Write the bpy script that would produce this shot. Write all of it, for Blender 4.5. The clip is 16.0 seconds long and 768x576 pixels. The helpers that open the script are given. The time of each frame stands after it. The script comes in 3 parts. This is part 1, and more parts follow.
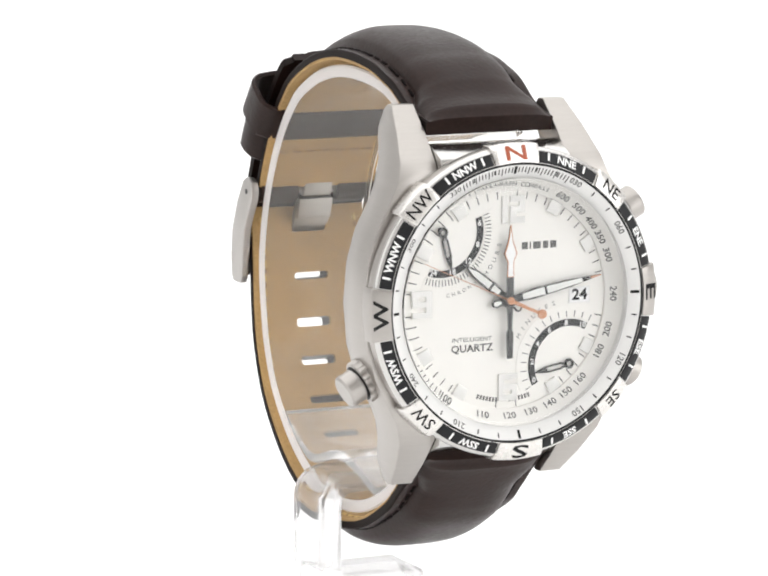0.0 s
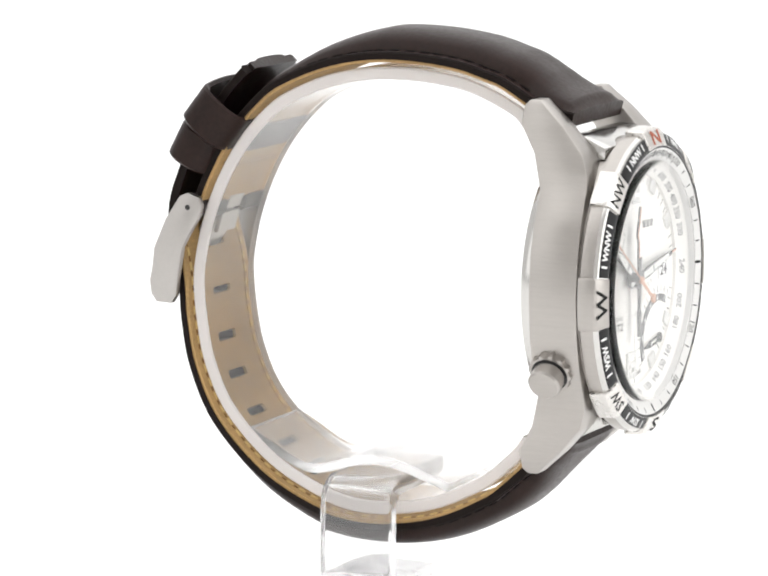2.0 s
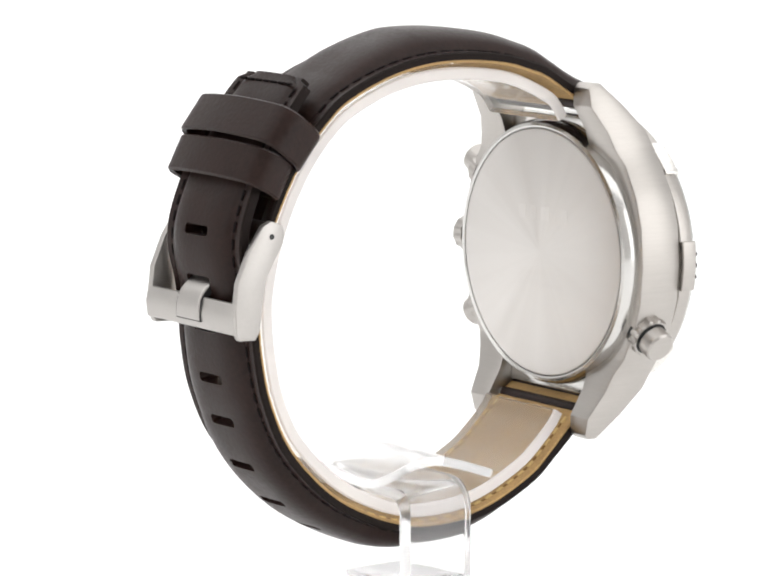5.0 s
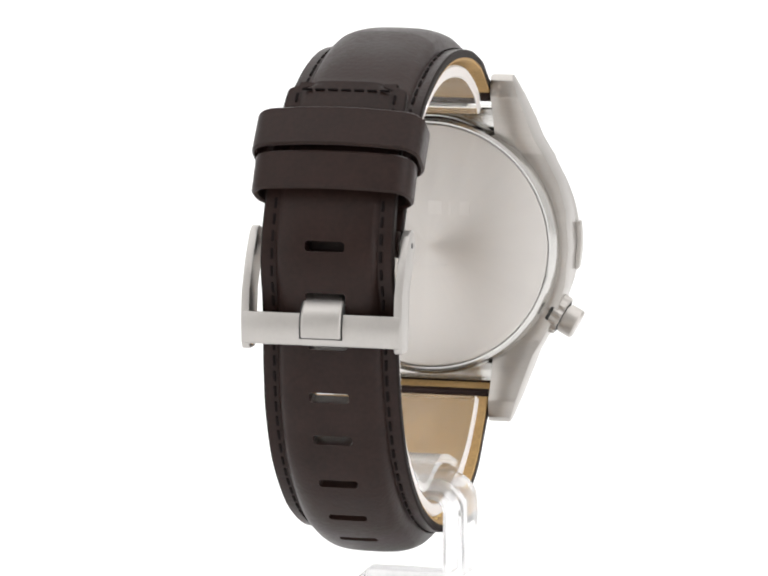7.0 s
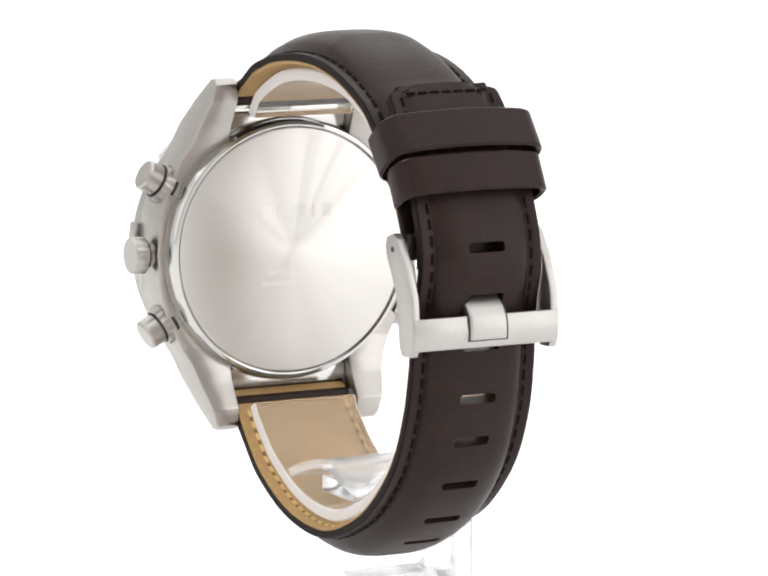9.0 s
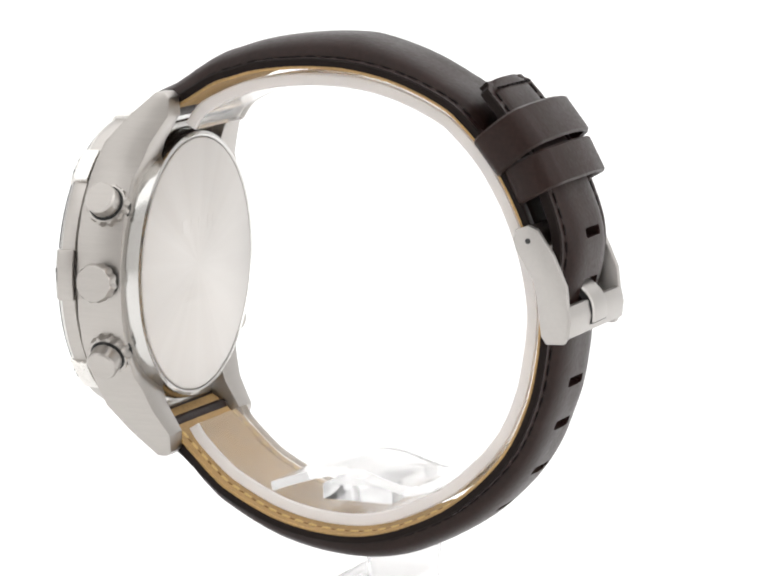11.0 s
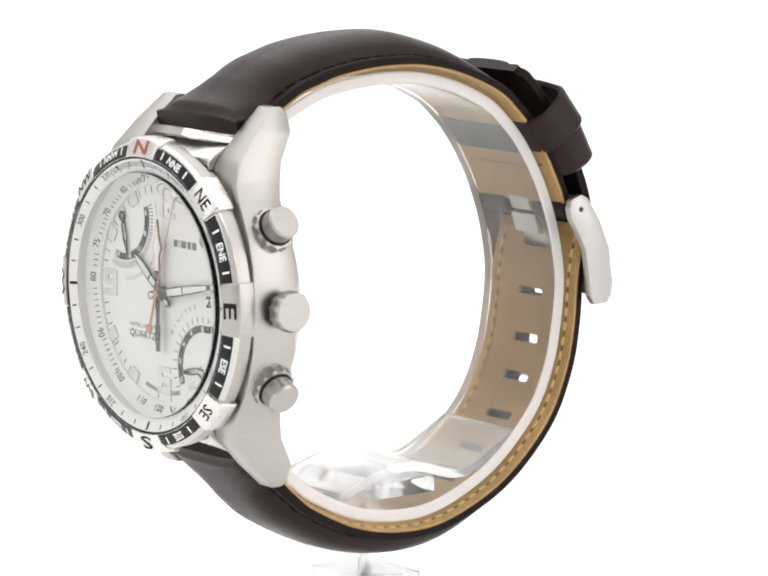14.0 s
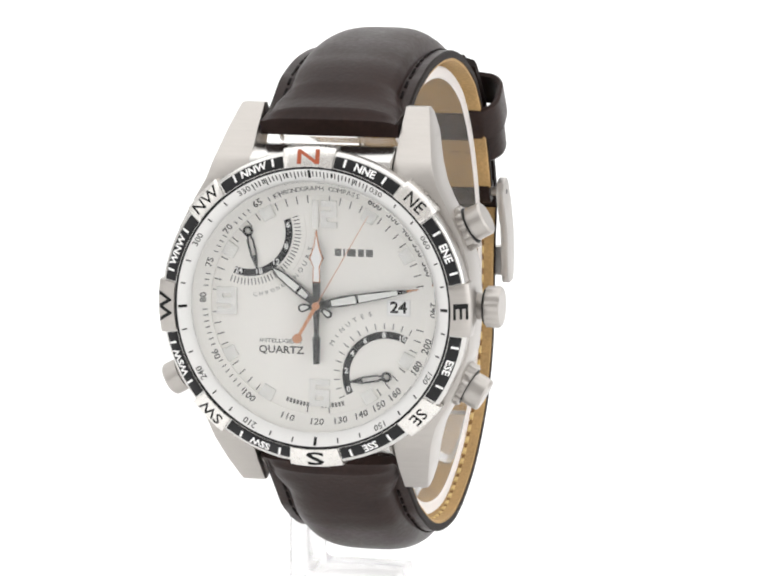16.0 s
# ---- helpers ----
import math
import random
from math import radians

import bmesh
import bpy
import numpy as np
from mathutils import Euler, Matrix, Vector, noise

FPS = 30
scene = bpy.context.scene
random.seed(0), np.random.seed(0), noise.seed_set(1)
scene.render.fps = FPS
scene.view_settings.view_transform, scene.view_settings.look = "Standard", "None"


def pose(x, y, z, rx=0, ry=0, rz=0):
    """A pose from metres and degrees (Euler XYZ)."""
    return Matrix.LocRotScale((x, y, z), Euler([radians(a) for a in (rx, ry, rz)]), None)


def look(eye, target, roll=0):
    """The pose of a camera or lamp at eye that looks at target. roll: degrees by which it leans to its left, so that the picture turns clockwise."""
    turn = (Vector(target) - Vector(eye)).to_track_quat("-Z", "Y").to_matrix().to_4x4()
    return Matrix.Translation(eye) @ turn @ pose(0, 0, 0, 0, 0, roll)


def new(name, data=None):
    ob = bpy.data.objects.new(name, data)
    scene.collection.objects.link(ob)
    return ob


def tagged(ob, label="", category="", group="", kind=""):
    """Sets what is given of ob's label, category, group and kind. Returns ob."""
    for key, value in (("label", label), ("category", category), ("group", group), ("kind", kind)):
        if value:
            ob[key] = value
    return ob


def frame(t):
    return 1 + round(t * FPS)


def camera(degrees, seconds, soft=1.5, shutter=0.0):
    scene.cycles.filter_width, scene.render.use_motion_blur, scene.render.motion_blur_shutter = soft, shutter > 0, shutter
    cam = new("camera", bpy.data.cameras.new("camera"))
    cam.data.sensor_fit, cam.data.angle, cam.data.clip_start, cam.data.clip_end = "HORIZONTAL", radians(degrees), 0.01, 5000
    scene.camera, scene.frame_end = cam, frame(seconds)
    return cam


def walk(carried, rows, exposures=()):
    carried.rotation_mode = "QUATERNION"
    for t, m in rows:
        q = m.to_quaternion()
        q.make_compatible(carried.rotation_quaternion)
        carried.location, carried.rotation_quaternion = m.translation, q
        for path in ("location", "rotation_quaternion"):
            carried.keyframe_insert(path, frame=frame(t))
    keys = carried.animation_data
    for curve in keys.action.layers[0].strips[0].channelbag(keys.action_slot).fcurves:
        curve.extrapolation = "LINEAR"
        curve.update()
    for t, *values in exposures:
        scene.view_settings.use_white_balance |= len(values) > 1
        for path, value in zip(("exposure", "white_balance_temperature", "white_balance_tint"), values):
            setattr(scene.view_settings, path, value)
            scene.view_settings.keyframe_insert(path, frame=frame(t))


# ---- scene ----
# A wrist watch on a clear display stand, turning on a white studio table.
# All modelling below is in millimetres of the watch's own space: x towards three o'clock,
# -y towards the dial's front, z up, with the turning axis at x = y = 0.
MM = 0.001
LIFT = 0.0600                      # height of the turning axis' reference point over the table
TURN_0, TURN_RATE = 25.864, 20.035   # degrees, degrees a second

# ---- camera ----
cam = camera(11.526, 16.0, soft=2.1)
ELEV, DIST = radians(8.616), 0.5841
EYE = (0.0, -DIST * math.cos(ELEV), LIFT + DIST * math.sin(ELEV))
still = look(EYE, (0, 0, LIFT), 0.156)
walk(cam, [(0.0, still), (16.0, still)])

# ---- light ----
world = bpy.data.worlds.new("studio")
scene.world = world
world.use_nodes = True
world.node_tree.nodes["Background"].inputs[0].default_value = (1.0, 0.99, 0.985, 1)
world.node_tree.nodes["Background"].inputs[1].default_value = 0.88


def softbox(name, eye, target, sx, sy, watts, colour=(1, 1, 1)):
    lamp = bpy.data.lights.new(name, "AREA")
    lamp.shape, lamp.size, lamp.size_y, lamp.energy, lamp.color = "RECTANGLE", sx, sy, watts, colour
    ob = new(name, lamp)
    ob.matrix_world = look(eye, target)
    return ob


softbox("softbox_top", (0.0, 0.7, 1.9), (0, 0.7, 0), 4.0, 4.0, 50)
softbox("softbox_side", (-1.3, -0.6, 0.6), (0, 0, 0.05), 0.9, 0.9, 1.6)
softbox("softbox_side", (1.4, -0.6, 0.5), (0, 0, 0.05), 1.3, 1.2, 8.0)
scene.view_settings.exposure = 0.0


# ---- materials ----
def material(name, colour, rough=0.5, metal=0.0, **more):
    m = bpy.data.materials.new(name)
    m.use_nodes = True
    b = m.node_tree.nodes["Principled BSDF"]
    b.inputs["Base Color"].default_value = (*colour, 1)
    b.inputs["Roughness"].default_value = rough
    b.inputs["Metallic"].default_value = metal
    for key, value in more.items():
        b.inputs[key.replace("_", " ")].default_value = value
    return m


def grain(m, scale, spread=0.15, bump=0.0, fine=0.0, stretch=(1, 1, 1), rough_spread=0.0, reach=0.0001):
    """Two scales of noise on the colour, the roughness and the relief, in object space (metres)."""
    tree = m.node_tree
    nodes, link = tree.nodes, tree.links.new
    b = nodes["Principled BSDF"]
    base = tuple(b.inputs["Base Color"].default_value)
    rough = b.inputs["Roughness"].default_value
    tex = nodes.new("ShaderNodeTexCoord")
    mapping = nodes.new("ShaderNodeMapping")
    mapping.inputs["Scale"].default_value = stretch
    link(tex.outputs["Object"], mapping.inputs["Vector"])
    big, small = nodes.new("ShaderNodeTexNoise"), nodes.new("ShaderNodeTexNoise")
    big.inputs["Scale"].default_value, big.inputs["Detail"].default_value = scale, 4
    small.inputs["Scale"].default_value, small.inputs["Detail"].default_value = fine or scale * 9, 3
    for n in (big, small):
        link(mapping.outputs["Vector"], n.inputs["Vector"])
    both = nodes.new("ShaderNodeMath")
    both.operation = "ADD"
    link(big.outputs["Fac"], both.inputs[0])
    link(small.outputs["Fac"], both.inputs[1])
    ramp = nodes.new("ShaderNodeMapRange")
    ramp.inputs["From Min"].default_value, ramp.inputs["From Max"].default_value = 0.6, 1.4
    link(both.outputs[0], ramp.inputs["Value"])
    mix = nodes.new("ShaderNodeMix")
    mix.data_type = "RGBA"
    mix.inputs["A"].default_value = tuple(c * (1 - spread) for c in base[:3]) + (1,)
    mix.inputs["B"].default_value = tuple(min(1, c * (1 + spread)) for c in base[:3]) + (1,)
    link(ramp.outputs["Result"], mix.inputs["Factor"])
    link(mix.outputs["Result"], b.inputs["Base Color"])
    if rough_spread:
        r = nodes.new("ShaderNodeMapRange")
        r.inputs["From Min"].default_value, r.inputs["From Max"].default_value = 0.6, 1.4
        r.inputs["To Min"].default_value, r.inputs["To Max"].default_value = rough - rough_spread, rough + rough_spread
        link(both.outputs[0], r.inputs["Value"])
        link(r.outputs["Result"], b.inputs["Roughness"])
    if bump:
        bn = nodes.new("ShaderNodeBump")
        bn.inputs["Strength"].default_value, bn.inputs["Distance"].default_value = bump, reach
        link(small.outputs["Fac"], bn.inputs["Height"])
        link(bn.outputs["Normal"], b.inputs["Normal"])
    return m


LEATHER = grain(material("brown_leather", (0.0185, 0.0092, 0.0073), 0.38, 0.0, Specular_IOR_Level=0.17), 140, 0.3, 0.4, 1500, rough_spread=0.1)
LEATHER_EDGE = grain(material("dark_leather_edge", (0.0105, 0.0068, 0.0058), 0.6, 0.0, Specular_IOR_Level=0.1), 200, 0.25, 0.3, 3000)
LINING = grain(material("tan_lining", (0.39, 0.245, 0.097), 0.75), 130, 0.3, 0.5, 2400, rough_spread=0.08)
THREAD = grain(material("dark_thread", (0.008, 0.0055, 0.0055), 0.9, 0.0, Specular_IOR_Level=0.1), 3000, 0.2)
TAN_THREAD = grain(material("tan_thread", (0.62, 0.45, 0.19), 0.8), 3000, 0.2)
HOLE_EDGE = material("dark_needle_hole", (0.19, 0.095, 0.03), 0.9)
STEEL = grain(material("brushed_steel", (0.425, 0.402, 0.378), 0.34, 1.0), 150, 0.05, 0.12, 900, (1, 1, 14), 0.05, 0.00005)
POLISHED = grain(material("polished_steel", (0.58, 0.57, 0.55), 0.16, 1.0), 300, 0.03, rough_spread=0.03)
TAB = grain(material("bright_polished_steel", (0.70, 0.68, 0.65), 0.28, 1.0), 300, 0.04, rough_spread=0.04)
SATIN = grain(material("satin_steel", (0.45, 0.43, 0.41), 0.42, 1.0), 200, 0.05, 0.1, 1800, rough_spread=0.05, reach=0.00005)
DIAL = grain(material("pearl_white_dial", (0.80, 0.785, 0.745), 0.38), 220, 0.025, rough_spread=0.04)
RING = grain(material("silver_chapter_ring", (0.68, 0.675, 0.66), 0.36, 0.0), 300, 0.03)
BLACK = grain(material("black_enamel", (0.010, 0.010, 0.011), 0.35, 0.0, Specular_IOR_Level=0.25), 400, 0.2)
INK = material("black_ink", (0.012, 0.012, 0.012), 0.6, 0.0, Specular_IOR_Level=0.15)
GREY_INK = material("grey_ink", (0.085, 0.083, 0.08), 0.55)
PALE_INK = material("pale_grey_ink", (0.11, 0.11, 0.105), 0.55)
WHITE_INK = material("white_ink", (0.8, 0.8, 0.79), 0.5)
ORANGE = material("orange_red_enamel", (0.35, 0.075, 0.028), 0.45)
COPPER = material("orange_hand_enamel", (0.52, 0.25, 0.135), 0.45)
LUME = grain(material("pale_lume", (0.70, 0.71, 0.68), 0.5), 900, 0.04)
MARKER = grain(material("silver_marker", (0.68, 0.675, 0.65), 0.25, 0.15), 900, 0.04)
HAND = material("gunmetal_hand", (0.05, 0.05, 0.05), 0.25, 0.7)
# near black: painted shade in narrow gaps, and the pin ends
DARK = material("dark_gap", (0.02, 0.02, 0.02), 0.6)
GLASS = material("mineral_glass", (1, 1, 1), 0.0, 0.0, IOR=1.38, Transmission_Weight=1.0)
ACRYLIC = material("clear_acrylic", (0.92, 0.91, 0.885), 0.05, 0.0, IOR=1.2, Transmission_Weight=0.945)
ACRYLIC_BLOCK = material("thick_clear_acrylic", (0.87, 0.865, 0.865), 0.08, 0.0, IOR=1.3, Transmission_Weight=0.92)
ACRYLIC_HAZE = material("milky_acrylic", (0.93, 0.925, 0.92), 0.12, 0.0, IOR=1.25, Transmission_Weight=0.88)
FROST = material("frosted_acrylic_edge", (0.88, 0.85, 0.83), 0.5, 0.0, IOR=1.2, Transmission_Weight=0.5)
# grey of the unseen wall that is added to dim front light
WALL = grain(material("added_wall_grey", (0.6, 0.59, 0.58), 0.8), 2, 0.06, 0.2, 60)
TABLE = grain(material("white_table", (0.95, 0.95, 0.95), 0.5), 3, 0.01)

# circular brushing on the case back
CASEBACK = material("circular_brushed_steel", (0.66, 0.635, 0.61), 0.46, 1.0, Anisotropic=0.65)
_t = CASEBACK.node_tree.nodes.new("ShaderNodeTangent")
_t.direction_type, _t.axis = "RADIAL", "Y"
CASEBACK.node_tree.links.new(_t.outputs["Tangent"], CASEBACK.node_tree.nodes["Principled BSDF"].inputs["Tangent"])


def brush_fan(m, cx, cz):
    """Uneven brushing: the roughness changes with the angle round the disc's middle and with fine rings."""
    nodes, link = m.node_tree.nodes, m.node_tree.links.new
    tex, split, join = nodes.new("ShaderNodeTexCoord"), nodes.new("ShaderNodeSeparateXYZ"), nodes.new("ShaderNodeCombineXYZ")
    link(tex.outputs["Object"], split.inputs[0])
    for axis, c in (("X", cx), ("Z", cz)):
        n = nodes.new("ShaderNodeMath")
        n.operation, n.inputs[1].default_value = "SUBTRACT", c
        link(split.outputs[axis], n.inputs[0])
        link(n.outputs[0], join.inputs["X" if axis == "X" else "Y"])
    turn = nodes.new("ShaderNodeTexGradient")
    turn.gradient_type = "RADIAL"
    link(join.outputs[0], turn.inputs["Vector"])
    noise = nodes.new("ShaderNodeTexNoise")
    noise.noise_dimensions = "1D"
    noise.inputs["Scale"].default_value, noise.inputs["Detail"].default_value = 22, 4
    link(turn.outputs["Fac"], noise.inputs["W"])
    rings_of = nodes.new("ShaderNodeTexWave")
    rings_of.wave_type, rings_of.rings_direction = "RINGS", "SPHERICAL"
    rings_of.inputs["Scale"].default_value, rings_of.inputs["Distortion"].default_value = 900, 3
    link(join.outputs[0], rings_of.inputs["Vector"])
    rough = nodes.new("ShaderNodeMapRange")
    rough.inputs["From Min"].default_value, rough.inputs["From Max"].default_value = 0.3, 0.7
    rough.inputs["To Min"].default_value, rough.inputs["To Max"].default_value = 0.42, 0.52
    link(noise.outputs["Fac"], rough.inputs["Value"])
    link(rough.outputs["Result"], nodes["Principled BSDF"].inputs["Roughness"])
    bn = nodes.new("ShaderNodeBump")
    bn.inputs["Strength"].default_value, bn.inputs["Distance"].default_value = 0.15, 0.00002
    link(rings_of.outputs["Fac"], bn.inputs["Height"])
    link(bn.outputs["Normal"], nodes["Principled BSDF"].inputs["Normal"])


brush_fan(CASEBACK, 0.0005, 0.00295)


# ---- mesh helpers (millimetres) ----
def part(name, bm, mat, parent=None, label="", smooth=True, bevel=0.0, segments=2, recalc=True):
    """Links a bmesh as one mesh object under a thing or a part."""
    if recalc:
        bmesh.ops.recalc_face_normals(bm, faces=bm.faces)
    if bevel:
        edges = [e for e in bm.edges if len(e.link_faces) == 2 and e.calc_face_angle(0) > 0.45]
        bmesh.ops.bevel(bm, geom=edges, offset=bevel, segments=segments, affect="EDGES", profile=0.5, clamp_overlap=True)
    bmesh.ops.scale(bm, vec=(MM, MM, MM), verts=bm.verts)
    me = bpy.data.meshes.new(name)
    bm.to_mesh(me)
    bm.free()
    for p in me.polygons:
        p.use_smooth = smooth
    if smooth:
        me.set_sharp_from_angle(angle=radians(38))
    for m in (mat if isinstance(mat, (list, tuple)) else [mat]):
        me.materials.append(m)
    ob = new(name, me)
    if parent:
        ob.parent = parent
    if label:
        tagged(ob, label)
    return ob


def spline(points, n):
    """n + 1 points evenly spaced along a Catmull-Rom curve through points."""
    p = [np.array(q, float) for q in points]
    p = [2 * p[0] - p[1]] + p + [2 * p[-1] - p[-2]]
    fine = []
    for i in range(1, len(p) - 2):
        for k in range(24):
            t = k / 24
            fine.append(0.5 * (2 * p[i] + (p[i + 1] - p[i - 1]) * t + (2 * p[i - 1] - 5 * p[i] + 4 * p[i + 1] - p[i + 2]) * t * t
                               + (3 * p[i] - p[i - 1] - 3 * p[i + 1] + p[i + 2]) * t ** 3))
    fine.append(p[-2])
    fine = np.array(fine)
    d = np.concatenate([[0], np.cumsum(np.linalg.norm(np.diff(fine, axis=0), axis=1))])
    s = np.linspace(0, d[-1], n + 1)
    return np.stack([np.interp(s, d, fine[:, k]) for k in range(fine.shape[1])], 1), s


def rings(bm, loops, close=True, caps=True):
    """Skins loops of equal length."""
    rows = [[bm.verts.new(v) for v in loop] for loop in loops]
    n = len(rows[0])
    for a, b in zip(rows, rows[1:]):
        for i in range(n if close else n - 1):
            bm.faces.new((a[i], a[(i + 1) % n], b[(i + 1) % n], b[i]))
    if caps:
        bm.faces.new(rows[0])
        bm.faces.new(rows[-1][::-1])
    return rows


def plate(bm, poly, y0, y1, place=None):
    """Extrudes a polygon of (a, b) on the dial from depth y0 to y1; place maps (a, y, b) to a point."""
    f = place or (lambda a, y, b: (a, y, b))
    rings(bm, [[f(a, y0, b) for a, b in poly], [f(a, y1, b) for a, b in poly]])


def lathe(bm, profile, n=128, closed=True):
    """Turns a profile of (r, y) about the dial's axis."""
    loops = []
    for i in range(n):
        a = 2 * math.pi * i / n
        loops.append([bm.verts.new((r * math.sin(a), y, r * math.cos(a))) for r, y in profile])
    m = len(profile)
    for i in range(n):
        p, q = loops[i], loops[(i + 1) % n]
        for k in range(m if closed else m - 1):
            bm.faces.new((p[k], p[(k + 1) % m], q[(k + 1) % m], q[k]))
    bmesh.ops.remove_doubles(bm, verts=bm.verts, dist=1e-5)


def sector(bm, r0, r1, a0, a1, ya, yb, thick, n=10, slope=None):
    """A curved bar between two radii and two clock angles; its face runs from depth ya at r0 to yb at r1."""
    loops = []
    for i in range(n + 1):
        a = radians(a0 + (a1 - a0) * i / n)
        s, c = math.sin(a), math.cos(a)
        loops.append([(r0 * s, ya, r0 * c), (r1 * s, yb, r1 * c), (r1 * s, yb + thick, r1 * c), (r0 * s, ya + thick, r0 * c)])
    rings(bm, loops)


def tube(bm, points, radius, n=8):
    """A round wire along points."""
    pts = [Vector(p) for p in points]
    loops = []
    for i, p in enumerate(pts):
        d = (pts[min(i + 1, len(pts) - 1)] - pts[max(i - 1, 0)]).normalized()
        u = d.cross(Vector((0.31, 0.52, 0.79))).normalized()
        v = d.cross(u)
        loops.append([p + radius * (math.cos(2 * math.pi * k / n) * u + math.sin(2 * math.pi * k / n) * v) for k in range(n)])
    rings(bm, loops)


def letters(text, size, bold=0.0):
    """A flat bmesh of text in the built-in font, centred, in (x, z), facing -y."""
    cu = bpy.data.curves.new("t", "FONT")
    cu.body, cu.size, cu.align_x, cu.align_y, cu.offset, cu.resolution_u = text, size, "CENTER", "CENTER", bold, 2
    ob = new("t", cu)
    me = bpy.data.meshes.new_from_object(ob.evaluated_get(bpy.context.evaluated_depsgraph_get()))
    bm = bmesh.new()
    bm.from_mesh(me)
    bpy.data.objects.remove(ob)
    bpy.data.meshes.remove(me)
    bpy.data.curves.remove(cu)
    for v in bm.verts:
        v.co = Vector((v.co.x, 0, v.co.y))
    return bm


def put_letters(bm, text, size, a, b, y, turn=0.0, wide=1.0, bold=0.0, tilt=0.0):
    """Adds text to bm at (a, b) on the dial, turned clockwise by degrees; tilt leans it about its own baseline."""
    t = letters(text, size, bold)
    m = Matrix.Translation((a, y, b)) @ Matrix.Rotation(radians(turn), 4, "Y") @ Matrix.Rotation(radians(tilt), 4, "X") @ Matrix.Diagonal((wide, 1, 1, 1))
    bmesh.ops.transform(t, matrix=m, verts=t.verts)
    me = bpy.data.meshes.new("t")
    t.to_mesh(me)
    t.free()
    bm.from_mesh(me)
    bpy.data.meshes.remove(me)


def on_ring(angle, r):
    return r * math.sin(radians(angle)), r * math.cos(radians(angle))


def tick(bm, angle, r0, r1, w, y, y2=None, thick=0.06):
    sector(bm, r0, r1, angle - math.degrees(w / (r0 + r1)), angle + math.degrees(w / (r0 + r1)), y, y if y2 is None else y2, thick, n=1)


# ---- the studio ----
def table():
    bm = bmesh.new()
    bmesh.ops.create_grid(bm, x_segments=4, y_segments=4, size=40000)
    ob = part("ground", bm, TABLE, smooth=False)
    return tagged(ob, "seamless bright white studio table top", "table", kind="structure")


def backdrop():
    """White paper sweep well behind the table's middle."""
    bm = bmesh.new()
    arc = [(2600 + 400 * math.sin(radians(q)), 400 - 400 * math.cos(radians(q))) for q in range(0, 91, 10)] + [(3000, 3200)]
    rings(bm, [[(x, y, z + 3) for y, z in arc] + [(x, y + 8, z + 1) for y, z in arc[::-1]]
               for x in (-3500, 0, 3500)])
    ob = part("backdrop", bm, TABLE)
    return tagged(ob, "plain white curved paper studio backdrop", "backdrop", kind="structure")


def shading_wall():
    """Unseen grey wall added behind the camera to darken the steel's front reflections."""
    bm = bmesh.new()
    rings(bm, [[(x, y, z) for y, z in ((-1700, 2), (-1700, 1700), (-1760, 1700), (-1760, 2))] for x in (-1500, 0, 1500)])
    ob = part("added_wall", bm, WALL, smooth=False, bevel=4)
    return tagged(ob, "plain grey wall added unseen behind the camera to darken front reflections", "wall", kind="structure")


table()
backdrop()
shading_wall()

# ---- the watch ----
watch = new("watch")
tagged(watch, "steel chronograph wrist watch, cream dial, buckled dark brown leather strap", "watch")
HEAD_X, HEAD_Y, HEAD_Z = 0.5, 1.9, 2.95


DIAL_LIFT = 0.8
UNDER_GLASS = {"dial", "flange", "minute_scale", "flange_scale", "tachymeter_print", "dial_caption", "dial_print", "maker_mark", "small_mark", "hour_marker", "hour_numeral",
               "date_window", "date_disc", "date_number", "small_dial", "black_arc", "arc_scale", "arc_print", "small_hand", "hour_hand", "minute_hand", "compass_hand",
               "lume", "hand_tip", "hand_hub"}


def head_part(name, bm, mat, parent=None, **kw):
    """A part of the watch head, built round the dial's axis and then set in its place on the watch."""
    bmesh.ops.translate(bm, vec=(HEAD_X, HEAD_Y - (DIAL_LIFT if name in UNDER_GLASS else 0), HEAD_Z), verts=bm.verts)
    return part(name, bm, mat, parent or watch, **kw)


# -- case --
def lug_rows():
    """Stations from lug tip to lug tip: b, outer x, front y, back y."""
    half = [(0, 22.5, -42.3, -34.9), (6, 22.0, -42.3, -34.9), (10.5, 20.7, -42.2, -34.9), (15.1, 18.3, -42.0, -34.8), (17.4, 17.0, -41.6, -33.9), (20.2, 16.1, -40.6, -33.0),
            (24.3, 15.0, -36.9, -30.5), (27.0, 14.2, -33.9, -30.7), (27.8, 13.9, -33.1, -31.5)]
    more = [b for b in range(-27, 28, 3)] + [-b for b, *_ in half] + [b for b, *_ in half]
    b0 = [h[0] for h in half]
    rows = []
    for b in sorted(set(more)):
        x, f, k = (float(np.interp(abs(b), b0, [h[i] for h in half])) for i in (1, 2, 3))
        rows.append((b, max(10.5, math.sqrt(max(0.0, 20.3 ** 2 - b * b))), x, f, k))
    return rows


bm = bmesh.new()
for side in (1, -1):
    rings(bm, [[(side * i, f, b), (side * x, f, b), (side * x, k, b), (side * i, k, b)] for b, i, x, f, k in lug_rows()])
lathe(bm, [(18.5, -42.3), (21.3, -42.3), (21.5, -42.0), (21.5, -36.0), (20.9, -34.6), (18.5, -34.6)])
case = head_part("case", bm, STEEL, label="brushed stainless steel case with angular lugs", bevel=0.35)

